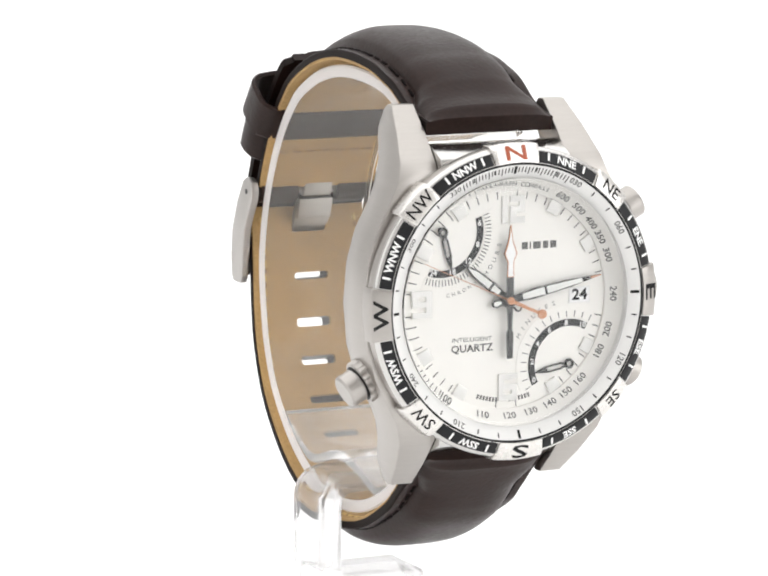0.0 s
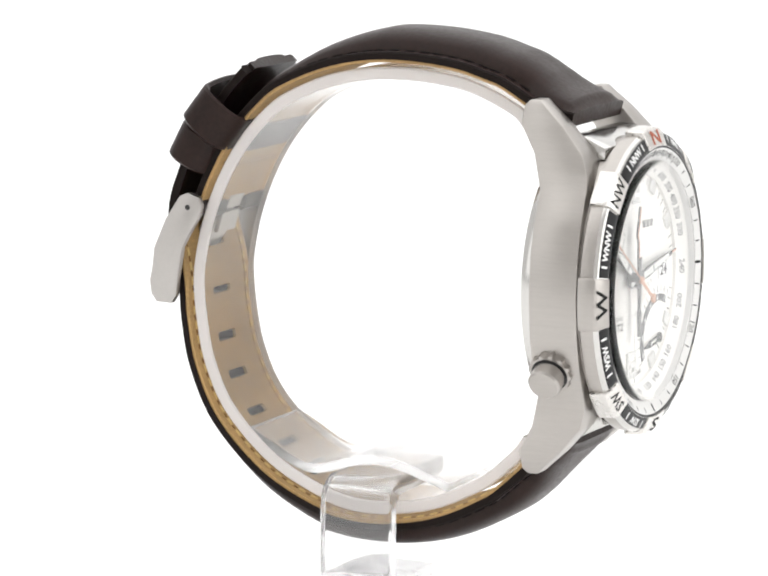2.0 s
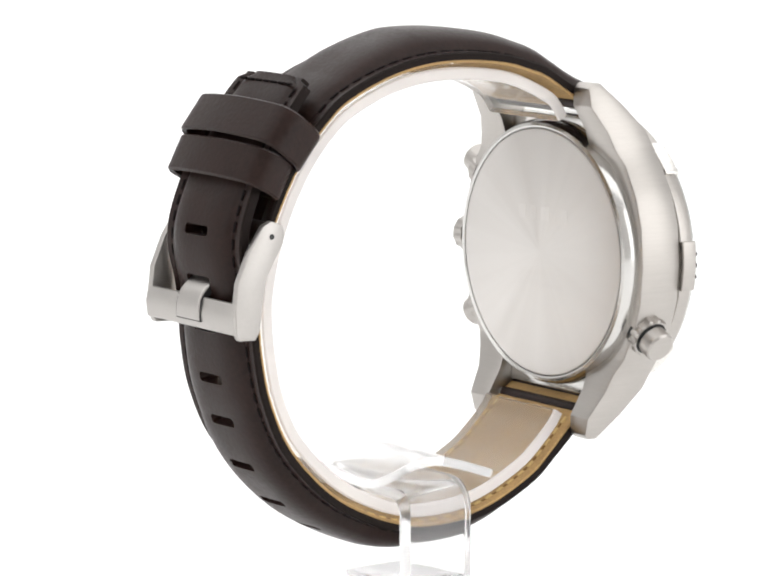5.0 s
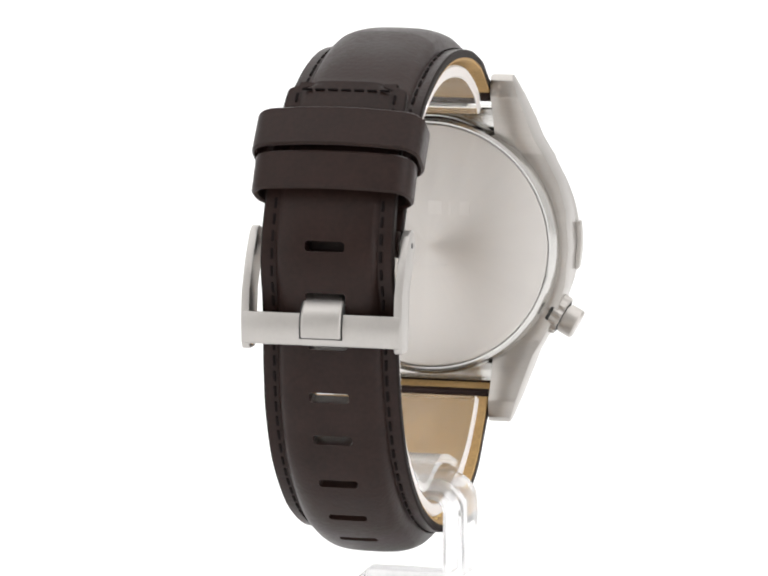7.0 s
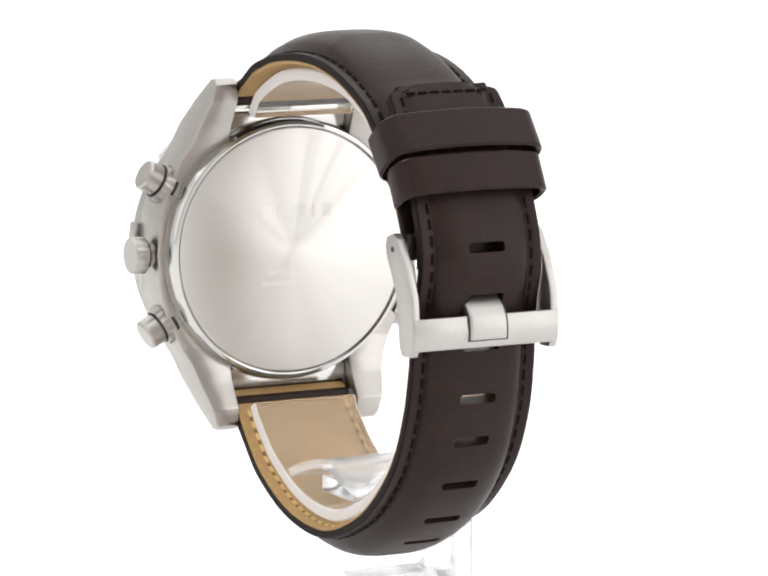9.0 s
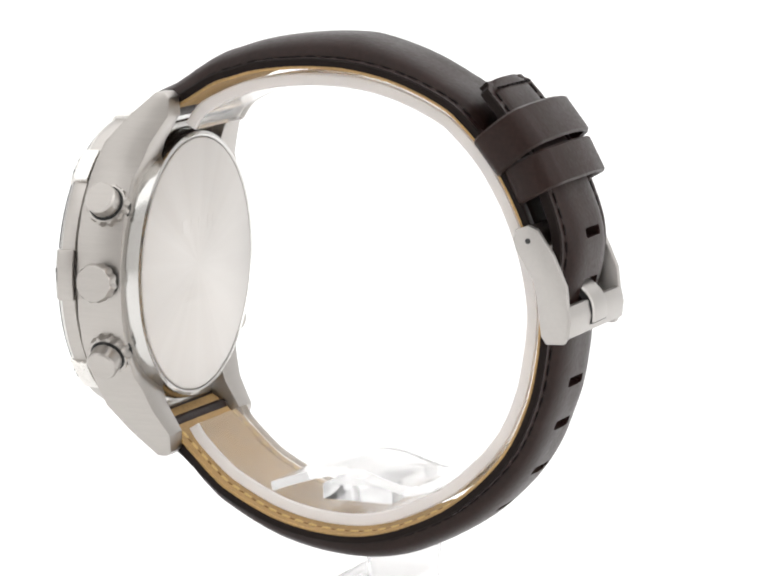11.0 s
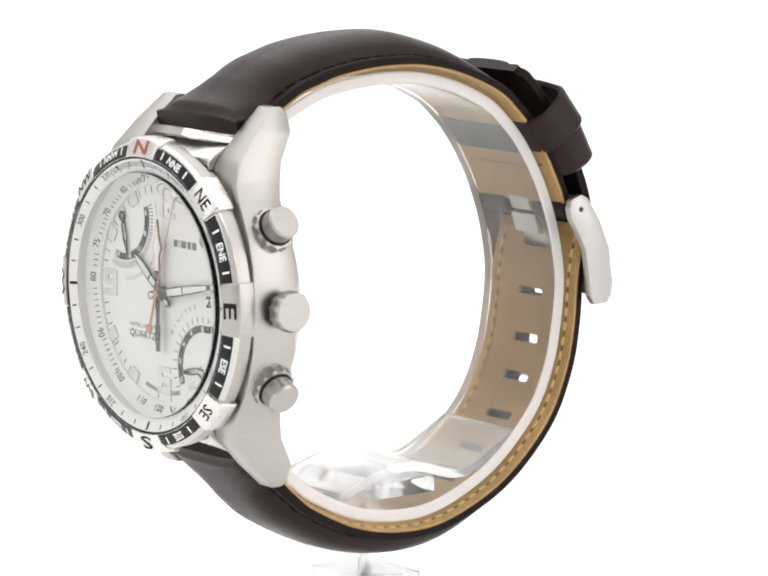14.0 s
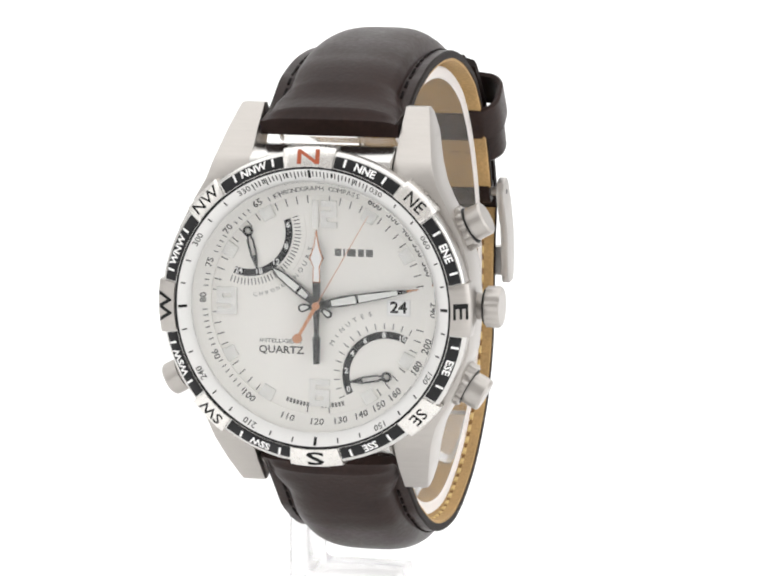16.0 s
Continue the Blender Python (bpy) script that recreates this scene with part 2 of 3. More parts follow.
bm = bmesh.new()
lathe(bm, [(0, -32.65), (19.2, -32.7), (19.55, -32.85), (19.65, -33.2), (19.65, -35.5), (0, -35.5)], closed=False)
back = head_part("case_back", bm, CASEBACK, None, label="round brushed steel case back")
bm = bmesh.new()
lathe(bm, [(19.72, -32.85), (20.0, -32.7), (20.5, -32.9), (20.85, -33.6), (21.1, -34.7), (21.1, -35.5), (19.72, -35.5)])
head_part("back_rim", bm, POLISHED, case, label="bright polished rim round the case back")
bm = bmesh.new()
for x, w, z, h in [(-6.0, 1.6, 6.2, 2.2), (-3.6, 0.5, 6.2, 2.2), (-1.2, 2.2, 6.2, 2.2), (1.9, 1.6, 6.2, 2.2), (4.6, 1.9, 6.2, 2.2), (0, 9.0, -3.4, 0.7), (0, 11.0, -5.2, 0.7)]:
    plate(bm, [(x - w / 2, z - h / 2), (x + w / 2, z - h / 2), (x + w / 2, z + h / 2), (x - w / 2, z + h / 2)], -32.70, -32.645)
head_part("engraving", bm, CASEBACK, back, label="faint engraved lines")

# end walls of the case between the lugs
for sgn in (1, -1):
    bm = bmesh.new()
    rings(bm, [[(x, y, sgn * z) for y, z in ((-41.9, 19.0), (-41.9, 20.7), (-40.8, 21.2), (-38.6, 22.3), (-36.0, 22.35), (-35.2, 22.0), (-35.2, 19.0))] for x in (-10.4, -5, 0, 5, 10.4)])
    head_part("case_end", bm, POLISHED, case, label="polished end of the case between the lugs", bevel=0.15)

# spring bars between the lugs
for z in (24.8, -24.1):
    bm = bmesh.new()
    tube(bm, [(-10.6, -33.6, z), (0, -33.6, z), (10.6, -33.6, z)], 0.9, 16)
    head_part("spring_bar", bm, POLISHED, case)

# -- bezel --
bm = bmesh.new()
lathe(bm, [(20.0, -42.5), (22.0, -42.5), (22.45, -42.8), (22.55, -44.8), (22.3, -45.3), (22.1, -45.45), (20.3, -46.25), (20.0, -46.1)])
for face in bm.faces:
    # the outer wall is brushed, the rest polished
    face.material_index = int(all(math.hypot(v.co.x, v.co.z) > 22.4 for v in face.verts))
bezel = head_part("bezel", bm, [POLISHED, STEEL], label="polished steel compass bezel with raised tabs")
bm = bmesh.new()
lathe(bm, [(19.0, -42.2), (21.9, -42.2), (21.9, -42.6), (19.0, -42.6)])
head_part("bezel_gap", bm, STEEL, bezel)
BEZEL_TURN = -1.3
NAMES = [(0, "N"), (45, "NE"), (90, "E"), (135, "SE"), (180, "S"), (225, "SW"), (270, "W"), (315, "NW")]
for angle, word in NAMES:
    half = 9.8 if len(word) == 1 else 7.6
    angle += BEZEL_TURN
    bm = bmesh.new()
    loops = []
    for i in range(9):
        q = angle + half * (i / 4 - 1)
        s, c = math.sin(radians(q)), math.cos(radians(q))
        loops.append([(r * s, y, r * c) for r, y in ((20.25, -46.6), (22.3, -45.8), (23.0, -45.2), (23.1, -42.65), (21.5, -42.65), (20.25, -45.4))])
    rings(bm, loops)
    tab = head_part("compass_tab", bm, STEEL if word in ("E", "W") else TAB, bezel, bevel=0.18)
    bm = bmesh.new()
    a, b = on_ring(angle, 21.55)
    put_letters(bm, word, 2.8 if len(word) == 1 else 2.35, a, b, 0, angle, {"S": 2.2, "E": 1.9, "W": 1.45, "N": 1.75}.get(word, 1.1), 0.05 if len(word) == 1 else 0.02)
    for v in bm.verts:      # lay the letters on the sloping tab
        r = math.hypot(v.co.x, v.co.z)
        v.co.y = -46.6 + (r - 20.25) * 0.39 - 0.04
    head_part("compass_letter", bm, ORANGE if word == "N" else INK, bezel, label="orange-red letter" if word == "N" else "", smooth=False, recalc=False)
for angle, word in ((22.5, "NNE"), (67.5, "ENE"), (112.5, "ESE"), (157.5, "SSE"), (202.5, "SSW"), (247.5, "WSW"), (292.5, "WNW"), (337.5, "NNW")):
    lo, hi = (-12.3, 14.3) if angle % 90 < 45 else (-14.3, 12.3)
    angle += BEZEL_TURN
    bm = bmesh.new()
    sector(bm, 20.4, 22.0, angle + lo, angle + hi, -46.35, -45.66, 0.4, 16)
    inset = head_part("bezel_inset", bm, BLACK, bezel, label="black enamel bezel segment", bevel=0.06)
    bm = bmesh.new()
    a, b = on_ring(angle, 21.22)
    put_letters(bm, word, 1.42, a, b, 0, angle, 1.1, 0.045)
    for d in (-8.2, 8.2):
        a, b = on_ring(angle + d, 21.3)
        put_letters(bm, "I", 1.45, a, b, 0, angle + d, 1.4, 0.045)
    for v in bm.verts:
        r = math.hypot(v.co.x, v.co.z)
        v.co.y = -46.35 + (r - 20.4) * 0.4278 - 0.03
    head_part("bezel_word", bm, WHITE_INK, bezel, smooth=False, recalc=False)

# -- inside of the crystal --
bm = bmesh.new()
lathe(bm, [(0, -41.3), (16.2, -41.3), (16.2, -40.8), (0, -40.8)], closed=False)
dial = head_part("dial", bm, DIAL, label="pearly cream white watch dial with printed scales")
bm = bmesh.new()
lathe(bm, [(18.0, -43.1), (18.0, -45.1), (18.1, -45.3), (18.4, -45.42), (19.92, -46.2), (19.92, -44.5)])
chapter = head_part("chapter_ring", bm, RING, label="silver compass ring with degree ticks")
bm = bmesh.new()
lathe(bm, [(19.93, -46.23), (20.22, -46.26), (20.22, -45.0), (19.93, -45.0)])
head_part("black_line", bm, BLACK, chapter)


def chapter_y(r):
    return -45.42 - (r - 18.4) * (0.78 / 1.52) - 0.03


bm = bmesh.new()
for k in range(72):
    angle = k * 5
    if angle % 90 == 0:
        tick(bm, angle + BEZEL_TURN, 18.6, 19.75, 0.42, chapter_y(18.6), chapter_y(19.75), 0.015)
    elif angle % 10 == 0 and angle % 30:
        tick(bm, angle + BEZEL_TURN, 18.95, 19.6, 0.2, chapter_y(18.95), chapter_y(19.6), 0.015)
for k in range(-16, 17):
    if k:
        r0 = 18.8 if k % 4 else 18.55
        tick(bm, k * 1.6 + BEZEL_TURN, r0, 19.6, 0.17, chapter_y(r0), chapter_y(19.6), 0.015)
head_part("degree_scale", bm, INK, chapter, smooth=False)
bm = bmesh.new()
for angle in (30, 60, 120, 150, 210, 240, 300, 330):
    t = bmesh.new()
    a, b = on_ring(angle + BEZEL_TURN, 19.2)
    put_letters(t, "%03d" % angle, 1.15, a, b, 0, angle, 1.2, 0.02)
    for v in t.verts:
        v.co.y = chapter_y(math.hypot(v.co.x, v.co.z))
    me = bpy.data.meshes.new("t")
    t.to_mesh(me)
    t.free()
    bm.from_mesh(me)
    bpy.data.meshes.remove(me)
head_part("degree_print", bm, GREY_INK, chapter, smooth=False, recalc=False)

# -- dial print --
FACE = -41.33
bm = bmesh.new()
lathe(bm, [(15.85, -41.0), (15.85, -41.75), (17.85, -43.1), (18.3, -43.15), (18.3, -41.0)])
flange = head_part("flange", bm, DIAL, label="sloping cream ring carrying the outer scale")


def on_flange(bm, middle=16.6):
    """Lays flat print round the given radius onto the sloping flange."""
    for v in bm.verts:
        r = math.hypot(v.co.x, v.co.z)
        k = 16.75 + (r - middle) * 0.85
        v.co = Vector((v.co.x * k / r, -41.75 - (k - 15.85) * 0.675 - 0.05, v.co.z * k / r))
    return bm


bm = bmesh.new()
for k in range(60):
    if k % 5 and k not in (14, 16, 26, 27, 28, 32, 33, 34):
        tick(bm, k * 6, 14.6, 15.7, 0.16, FACE, thick=0.02)
head_part("minute_scale", bm, GREY_INK, dial, smooth=False)
bm = bmesh.new()
for k in range(218, 342, 3):
    if min(abs(k - q) for q in (217, 243, 272, 290, 309, 329)) > 3.5:
        tick(bm, k, 16.0, 16.7, 0.15, FACE, thick=0.0)
head_part("flange_scale", on_flange(bm), GREY_INK, flange, smooth=False)
bm = bmesh.new()
for angle, word in ((30, "600"), (41, "500"), (51, "400"), (60, "350"), (70, "300"), (90, "240"), (108, "200"), (120, "180"), (137, "160"), (147, "150"),
                    (157, "140"), (168, "130"), (180, "120"), (195, "110"), (217, "100"), (243, "90"), (272, "80"), (290, "75"), (309, "70"), (329, "65")):
    a, b = on_ring(angle, 16.75)
    put_letters(bm, word, 1.35, a, b, FACE, angle if angle < 100 or angle > 260 else angle - 180, 1.1, 0.025)
head_part("tachymeter_print", on_flange(bm, 16.75), GREY_INK, flange, smooth=False, recalc=False)


def arc_text(bm, word, size, ca, cb, r, middle, step, inward=False, wide=1.0):
    for i, ch in enumerate(word):
        q = middle + (i - (len(word) - 1) / 2) * step
        put_letters(bm, ch, size, ca + r * math.sin(radians(q)), cb + r * math.cos(radians(q)), FACE, q + (180 if inward else 0), wide)


bm = bmesh.new()
arc_text(bm, "CHRONOGRAPH COMPASS", 0.85, 0, 0, 16.3, 0, 2.3, wide=1.25)
head_part("dial_caption", on_flange(bm, 16.4), GREY_INK, flange, smooth=False, recalc=False)
bm = bmesh.new()
put_letters(bm, "QUARTZ", 1.5, -5.5, -6.75, FACE, 0, 1.1, 0.02)
put_letters(bm, "INTELLIGENT", 0.85, -5.5, -5.45, FACE, 0, 1.25)
head_part("dial_print", bm, INK, dial, smooth=False, recalc=False)
# maker's mark and small maker's words as plain bars
bm = bmesh.new()
for x0, w in ((2.4, 0.95), (3.65, 0.22), (4.2, 1.25), (5.8, 0.85), (6.95, 1.0)):
    plate(bm, [(x0, 7.1), (x0 + w, 7.1), (x0 + w, 8.15), (x0, 8.15)], FACE, FACE + 0.02)
head_part("maker_mark", bm, PALE_INK, dial, label="plain grey bars of a maker's mark", smooth=False)
bm = bmesh.new()
for q0, count in ((185.5, 7), (165.0, 7)):
    for k in range(count):
        sector(bm, 14.2, 14.85, q0 + 2.0 * k, q0 + 2.0 * k + 1.35, FACE, FACE, 0.02, 1)
head_part("small_mark", bm, PALE_INK, dial, smooth=False)

# applied hour markers and numerals
for hour in (1, 2, 4, 5, 7, 8, 10, 11):
    bm = bmesh.new()
    sector(bm, 14.0, 15.9, hour * 30 - 3.9, hour * 30 + 3.9, -41.65, -41.65, 0.4, 3)
    marker = head_part("hour_marker", bm, MARKER, dial, label="applied silver block", bevel=0.15)


def block_digit(bm, digit, a, b, w=2.7, h=3.9, s=0.85):
    """A square digit of flat bars, centred at (a, b)."""
    bars = {"1": [(w - s, 0, w, h)],
            "2": [(0, h - s, w, h), (w - s, (h + s) / 2, w, h - s), (0, (h - s) / 2, w, (h + s) / 2), (0, s, s, (h - s) / 2), (0, 0, w, s)],
            "6": [(0, 0, s, h), (s, h - s, w, h), (s, (h - s) / 2, w, (h + s) / 2), (w - s, s, w, (h - s) / 2), (s, 0, w, s)]}
    bars["9"] = [(w - x1, h - y1, w - x0, h - y0) for x0, y0, x1, y1 in bars["6"]]
    for x0, y0, x1, y1 in bars[digit]:
        plate(bm, [(a - w / 2 + x, b - h / 2 + y) for x, y in ((x0, y0), (x1, y0), (x1, y1), (x0, y1))], -41.55, -41.3)


for word, a, b in (("12", 0.2, 13.0), ("6", 0.2, -12.7), ("9", -13.5, 0.1)):
    bm = bmesh.new()
    for k, ch in enumerate(word):
        block_digit(bm, ch, a + (k - (len(word) - 1) / 2) * 2.75, b, 2.3 if len(word) > 1 else 3.0)
    head_part("hour_numeral", bm, MARKER, dial, label="applied silver numeral", smooth=False)

# date window
bm = bmesh.new()
W, H = 1.7, 1.2
rings(bm, [[(11.75 - W, y, -H), (11.75 + W, y, -H), (11.75 + W, y, H), (11.75 - W, y, H)] for y in (-41.42, -41.2)])
date = head_part("date_window", bm, RING)
bm = bmesh.new()
plate(bm, [(11.75 - W + 0.12, -H + 0.12), (11.75 + W - 0.12, -H + 0.12), (11.75 + W - 0.12, H - 0.12), (11.75 - W + 0.12, H - 0.12)], -41.45, -41.3)
head_part("date_disc", bm, WHITE_INK, date, smooth=False)
bm = bmesh.new()
put_letters(bm, "24", 2.25, 11.75, 0.0, -41.47, 0, 1.1, 0.07)
head_part("date_number", bm, INK, date, smooth=False, recalc=False)

# two small dials, each a sunk arc
def small_dial(ca, cb, a0, a1, marks, hand_angle, ticks, outer):
    def shift(b):
        bmesh.ops.translate(b, vec=(ca, 0, cb), verts=b.verts)
        return b
    bm = bmesh.new()
    sector(bm, 6.75, 8.5, a0 - 3, a1 + 3, -41.40, -41.40, 0.1, 24)
    disc = head_part("small_dial", shift(bm), DIAL, None, label="raised cream arc scale")
    bm = bmesh.new()
    sector(bm, 5.5, 6.5, a0, a1, -41.42, -41.42, 0.12, 24)
    head_part("black_arc", shift(bm), BLACK, disc)
    bm = bmesh.new()
    for k in range(ticks + 1):
        q = a0 + (a1 - a0) * k / ticks
        tick(bm, q, 6.85, 7.75, 0.14, -41.43, thick=0.02)
    head_part("arc_scale", shift(bm), GREY_INK, disc, smooth=False)
    bm = bmesh.new()
    for q, word in marks:
        put_letters(bm, word, 1.15, ca + 5.95 * math.sin(radians(q)), cb + 5.95 * math.cos(radians(q)), -41.45, outer, 1.0, 0.03)
    head_part("arc_print", bm, WHITE_INK, disc, smooth=False, recalc=False)
    # open-ended hand with a ring at its pivot
    bm = bmesh.new()
    lathe(bm, [(0.4, -41.75), (0.75, -41.75), (0.75, -41.5), (0.4, -41.5)], 24)
    for w, l0, l1 in ((0.36, 0.7, 1.2), (0.5, 1.2, 3.6)):
        for sgn in (-1, 1):
            plate(bm, [(sgn * (w - 0.22), l0), (sgn * w, l0), (sgn * w, l1), (sgn * (w - 0.22), l1)], -41.7, -41.5)
    plate(bm, [(-0.5, 3.6), (0.5, 3.6), (0.08, 5.6), (-0.08, 5.6)], -41.7, -41.5)
    bmesh.ops.rotate(bm, cent=(0, 0, 0), matrix=Matrix.Rotation(radians(hand_angle), 3, "Y"), verts=bm.verts)
    head_part("small_hand", shift(bm), HAND, disc, label="open dark metal hand")


small_dial(-10.3, 10.25, 72, 200, ((80, "6"), (110, "8"), (137, "12"), (165, "18"), (194, "24")), 166, 32, 0)
small_dial(10.05, -9.95, -116, 28, ((-110, "0"), (-84, "2"), (-58, "4"), (-32, "6"), (-4, "8"), (22, "10")), -100, 14, 0)
bm = bmesh.new()
arc_text(bm, "MINUTES", 0.95, 10.05, -9.95, 9.2, -38, 7.5, wide=1.1)
arc_text(bm, "HOURS", 0.95, -10.3, 10.25, 9.4, 118, -7.0, inward=True, wide=1.1)
arc_text(bm, "CHRONO", 0.75, -10.3, 10.25, 9.2, 160, -5.6, inward=True, wide=1.1)
head_part("dial_caption", bm, GREY_INK, dial, smooth=False, recalc=False)


# -- hands --
def hand(name, outline, y, mat, angle, fill=None, label="", tip=None):
    thin = 1.0 if name == "compass_hand" else 0.85
    outline = [(p * thin, q) for p, q in outline]
    bm = bmesh.new()
    plate(bm, outline, y - 0.22, y)
    rot = Matrix.Rotation(radians(angle), 3, "Y")
    bmesh.ops.rotate(bm, cent=(0, 0, 0), matrix=rot, verts=bm.verts)
    ob = head_part(name, bm, mat, label=label, smooth=False)
    for poly, m, nm in (fill or ()):
        bm = bmesh.new()
        plate(bm, [(p * thin, q) for p, q in poly], y - 0.27, y - 0.2)
        bmesh.ops.rotate(bm, cent=(0, 0, 0), matrix=rot, verts=bm.verts)
        head_part(nm, bm, m, ob, smooth=False)
    return ob


def tail(r, b, n=12):
    """A rounded tail end from the hand's one side to the other."""
    return [(-r * math.cos(math.pi * i / n), b - r * math.sin(math.pi * i / n)) for i in range(n + 1)]


hand("hour_hand", tail(0.68, -1.9) + [(0.4, -0.9), (0.6, 1), (0.85, 3.4), (0.72, 6.9), (0.0, 9.2), (-0.72, 6.9), (-0.85, 3.4), (-0.6, 1), (-0.4, -0.9)], -41.78, HAND, -52.2,
     [([(-0.6, 3.7), (0.6, 3.7), (0.48, 6.8), (0.0, 8.3), (-0.48, 6.8)], LUME, "lume"), ([(-0.4, 1.9), (0.4, 1.9), (0.57, 3.3), (-0.57, 3.3)], LUME, "lume"),
      (tail(0.4, -1.9) + [(0.2, -1.2), (-0.2, -1.2)], LUME, "lume")], label="dark hour hand with pale lume")
hand("minute_hand", tail(0.72, -2.1) + [(0.42, -0.9), (0.62, 1), (0.92, 4.0), (0.66, 10.0), (0.24, 13.6), (0.08, 15.1), (-0.08, 15.1), (-0.24, 13.6), (-0.66, 10.0), (-0.92, 4.0), (-0.62, 1), (-0.42, -0.9)],
     -42.05, HAND, 79.0,
     [([(-0.62, 6.2), (0.62, 6.2), (0.36, 12.0), (-0.36, 12.0)], LUME, "lume"), ([(-0.5, 2.2), (0.5, 2.2), (0.66, 5.8), (-0.66, 5.8)], LUME, "lume"),
      (tail(0.44, -2.1) + [(0.2, -1.3), (-0.2, -1.3)], LUME, "lume"), ([(-0.2, 13.4), (0.2, 13.4), (0.08, 15.1), (-0.08, 15.1)], COPPER, "hand_tip")],
     label="dark minute hand with pale lume")
hand("compass_hand", [(-0.42, -8.4), (0.42, -8.4), (0.55, -4.6), (0.3, -4.3), (0.5, 0), (0.55, 3.4), (0.5, 5.6), (1.05, 6.8), (0.4, 8.6), (0.06, 10.9), (-0.06, 10.9),
     (-0.4, 8.6), (-1.05, 6.8), (-0.5, 5.6), (-0.55, 3.4), (-0.5, 0), (-0.3, -4.3), (-0.55, -4.6)], -42.32, HAND, 0,
     [([(-0.55, 3.4), (0.55, 3.4), (0.5, 5.6), (1.05, 6.8), (0.4, 8.6), (0.06, 10.9), (-0.06, 10.9), (-0.4, 8.6), (-1.05, 6.8), (-0.5, 5.6)], COPPER, "hand_tip")],
     label="compass hand with orange-rimmed white tip")
bm = bmesh.new()
plate(bm, [(-0.42, 3.5), (0.42, 3.5), (0.36, 5.65), (0.85, 6.8), (0.26, 8.5), (0.0, 10.2), (-0.26, 8.5), (-0.85, 6.8), (-0.36, 5.65)], -42.63, -42.57)
head_part("lume", bm, WHITE_INK, bpy.data.objects["compass_hand"], smooth=False)
# the second hand turns on its own pivot
pivot = Vector((HEAD_X, HEAD_Y - 40 - DIAL_LIFT, HEAD_Z))
bm = bmesh.new()
plate(bm, [(-0.06, 0), (0.06, 0), (0.04, 15.1), (-0.04, 15.1)], -2.8, -2.68)
plate(bm, [(-0.28, 0), (0.28, 0), (0.22, -4.9), (-0.22, -4.9)], -2.8, -2.68)
for r, cz in ((0.68, -5.5), (0.55, 0.0)):
    plate(bm, [(r * math.sin(i * math.pi / 12), cz + r * math.cos(i * math.pi / 12)) for i in range(24)], -2.9, -2.62)
seconds = part("second_hand", bm, COPPER, watch, "thin orange second hand with round counterweight", smooth=False)
bm = bmesh.new()
for r in (1.1,):
    plate(bm, [(r * math.sin(i * math.pi / 12), r * math.cos(i * math.pi / 12)) for i in range(24)], -42.5, -41.2)
head_part("hand_hub", bm, HAND)

# -- crystal --
bm = bmesh.new()
prof = [(0, -46.2), (16.8, -46.15), (17.6, -46.08), (17.9, -45.95), (17.96, -45.8), (17.96, -45.2), (0, -45.2)]
lathe(bm, prof, 96, closed=False)
crystal = head_part("crystal", bm, GLASS, label="clear flat watch glass")
crystal.visible_shadow = False


# -- crown and pushers --
def turned(profile, n=32, notches=0, depth=0.0, spans=()):
    """A knob along +x from a profile of (x, r); the spans of stations in which it is notched."""
    b = bmesh.new()
    loops = []
    for i, (x, r) in enumerate(profile):
        loops.append([(x, q * math.cos(2 * math.pi * k / n), q * math.sin(2 * math.pi * k / n)) for k in range(n)
                      for q in [r - (depth if (i in spans and k % 4 < 2) else 0)]])
    rings(b, loops)
    return b


def knob(name, angle, r0, profile, notches, spans, y=-37.8, label="", bshift=0.0, mat=None):
    b = turned(profile, 48, 12, notches, spans)
    m = Matrix.Translation((0, y, 0)) @ Matrix.Rotation(-radians(angle), 4, "Y") @ Matrix.Translation((r0, 0, 0))
    m = Matrix.Translation((0, 0, bshift)) @ m
    bmesh.ops.transform(b, matrix=m, verts=b.verts)
    return head_part(name, b, mat or STEEL, case, label=label)


COLLAR = [(-4.0, 3.0), (0.0, 3.05), (0.15, 3.3), (1.5, 3.3), (1.7, 3.05), (1.75, 2.0)]
CAP = [(1.0, 2.1), (2.0, 2.1), (2.05, 2.45), (4.1, 2.45), (4.4, 2.2), (4.42, 0.3)]
for angle, r0 in ((28.6, 22.4), (-28.9, 22.4), (208.3, 22.4)):
    knob("pusher_collar", angle, r0, COLLAR, 0.35, (2, 3), label="notched steel collar")
    # two near-black rings stand in for shade beside the collar
    knob("shadow_gap", angle, r0, [(-0.5, 3.12), (0.02, 3.16), (0.04, 2.0)], 0, (), mat=DARK)
    knob("shadow_gap", angle, r0, [(1.5, 2.75), (1.77, 2.75), (1.8, 2.0)], 0, (), mat=DARK)
    knob("pusher", angle, r0, CAP, 0, (), label="round steel push button")
knob("crown_stem", 0, 20.9, [(-1.0, 2.4), (1.0, 2.4), (1.3, 1.9), (3.4, 1.9)], 0, ())
# near-black ring in place of the shade under the crown
knob("shadow_gap", 0, 20.9, [(2.4, 2.5), (2.62, 2.7), (2.63, 2.0)], 0, (), mat=DARK)
knob("crown", 0, 20.9, [(2.65, 2.6), (2.8, 2.95), (4.6, 3.0), (4.95, 2.7), (4.97, 0.3)], 0.18, (1, 2), label="round steel crown")

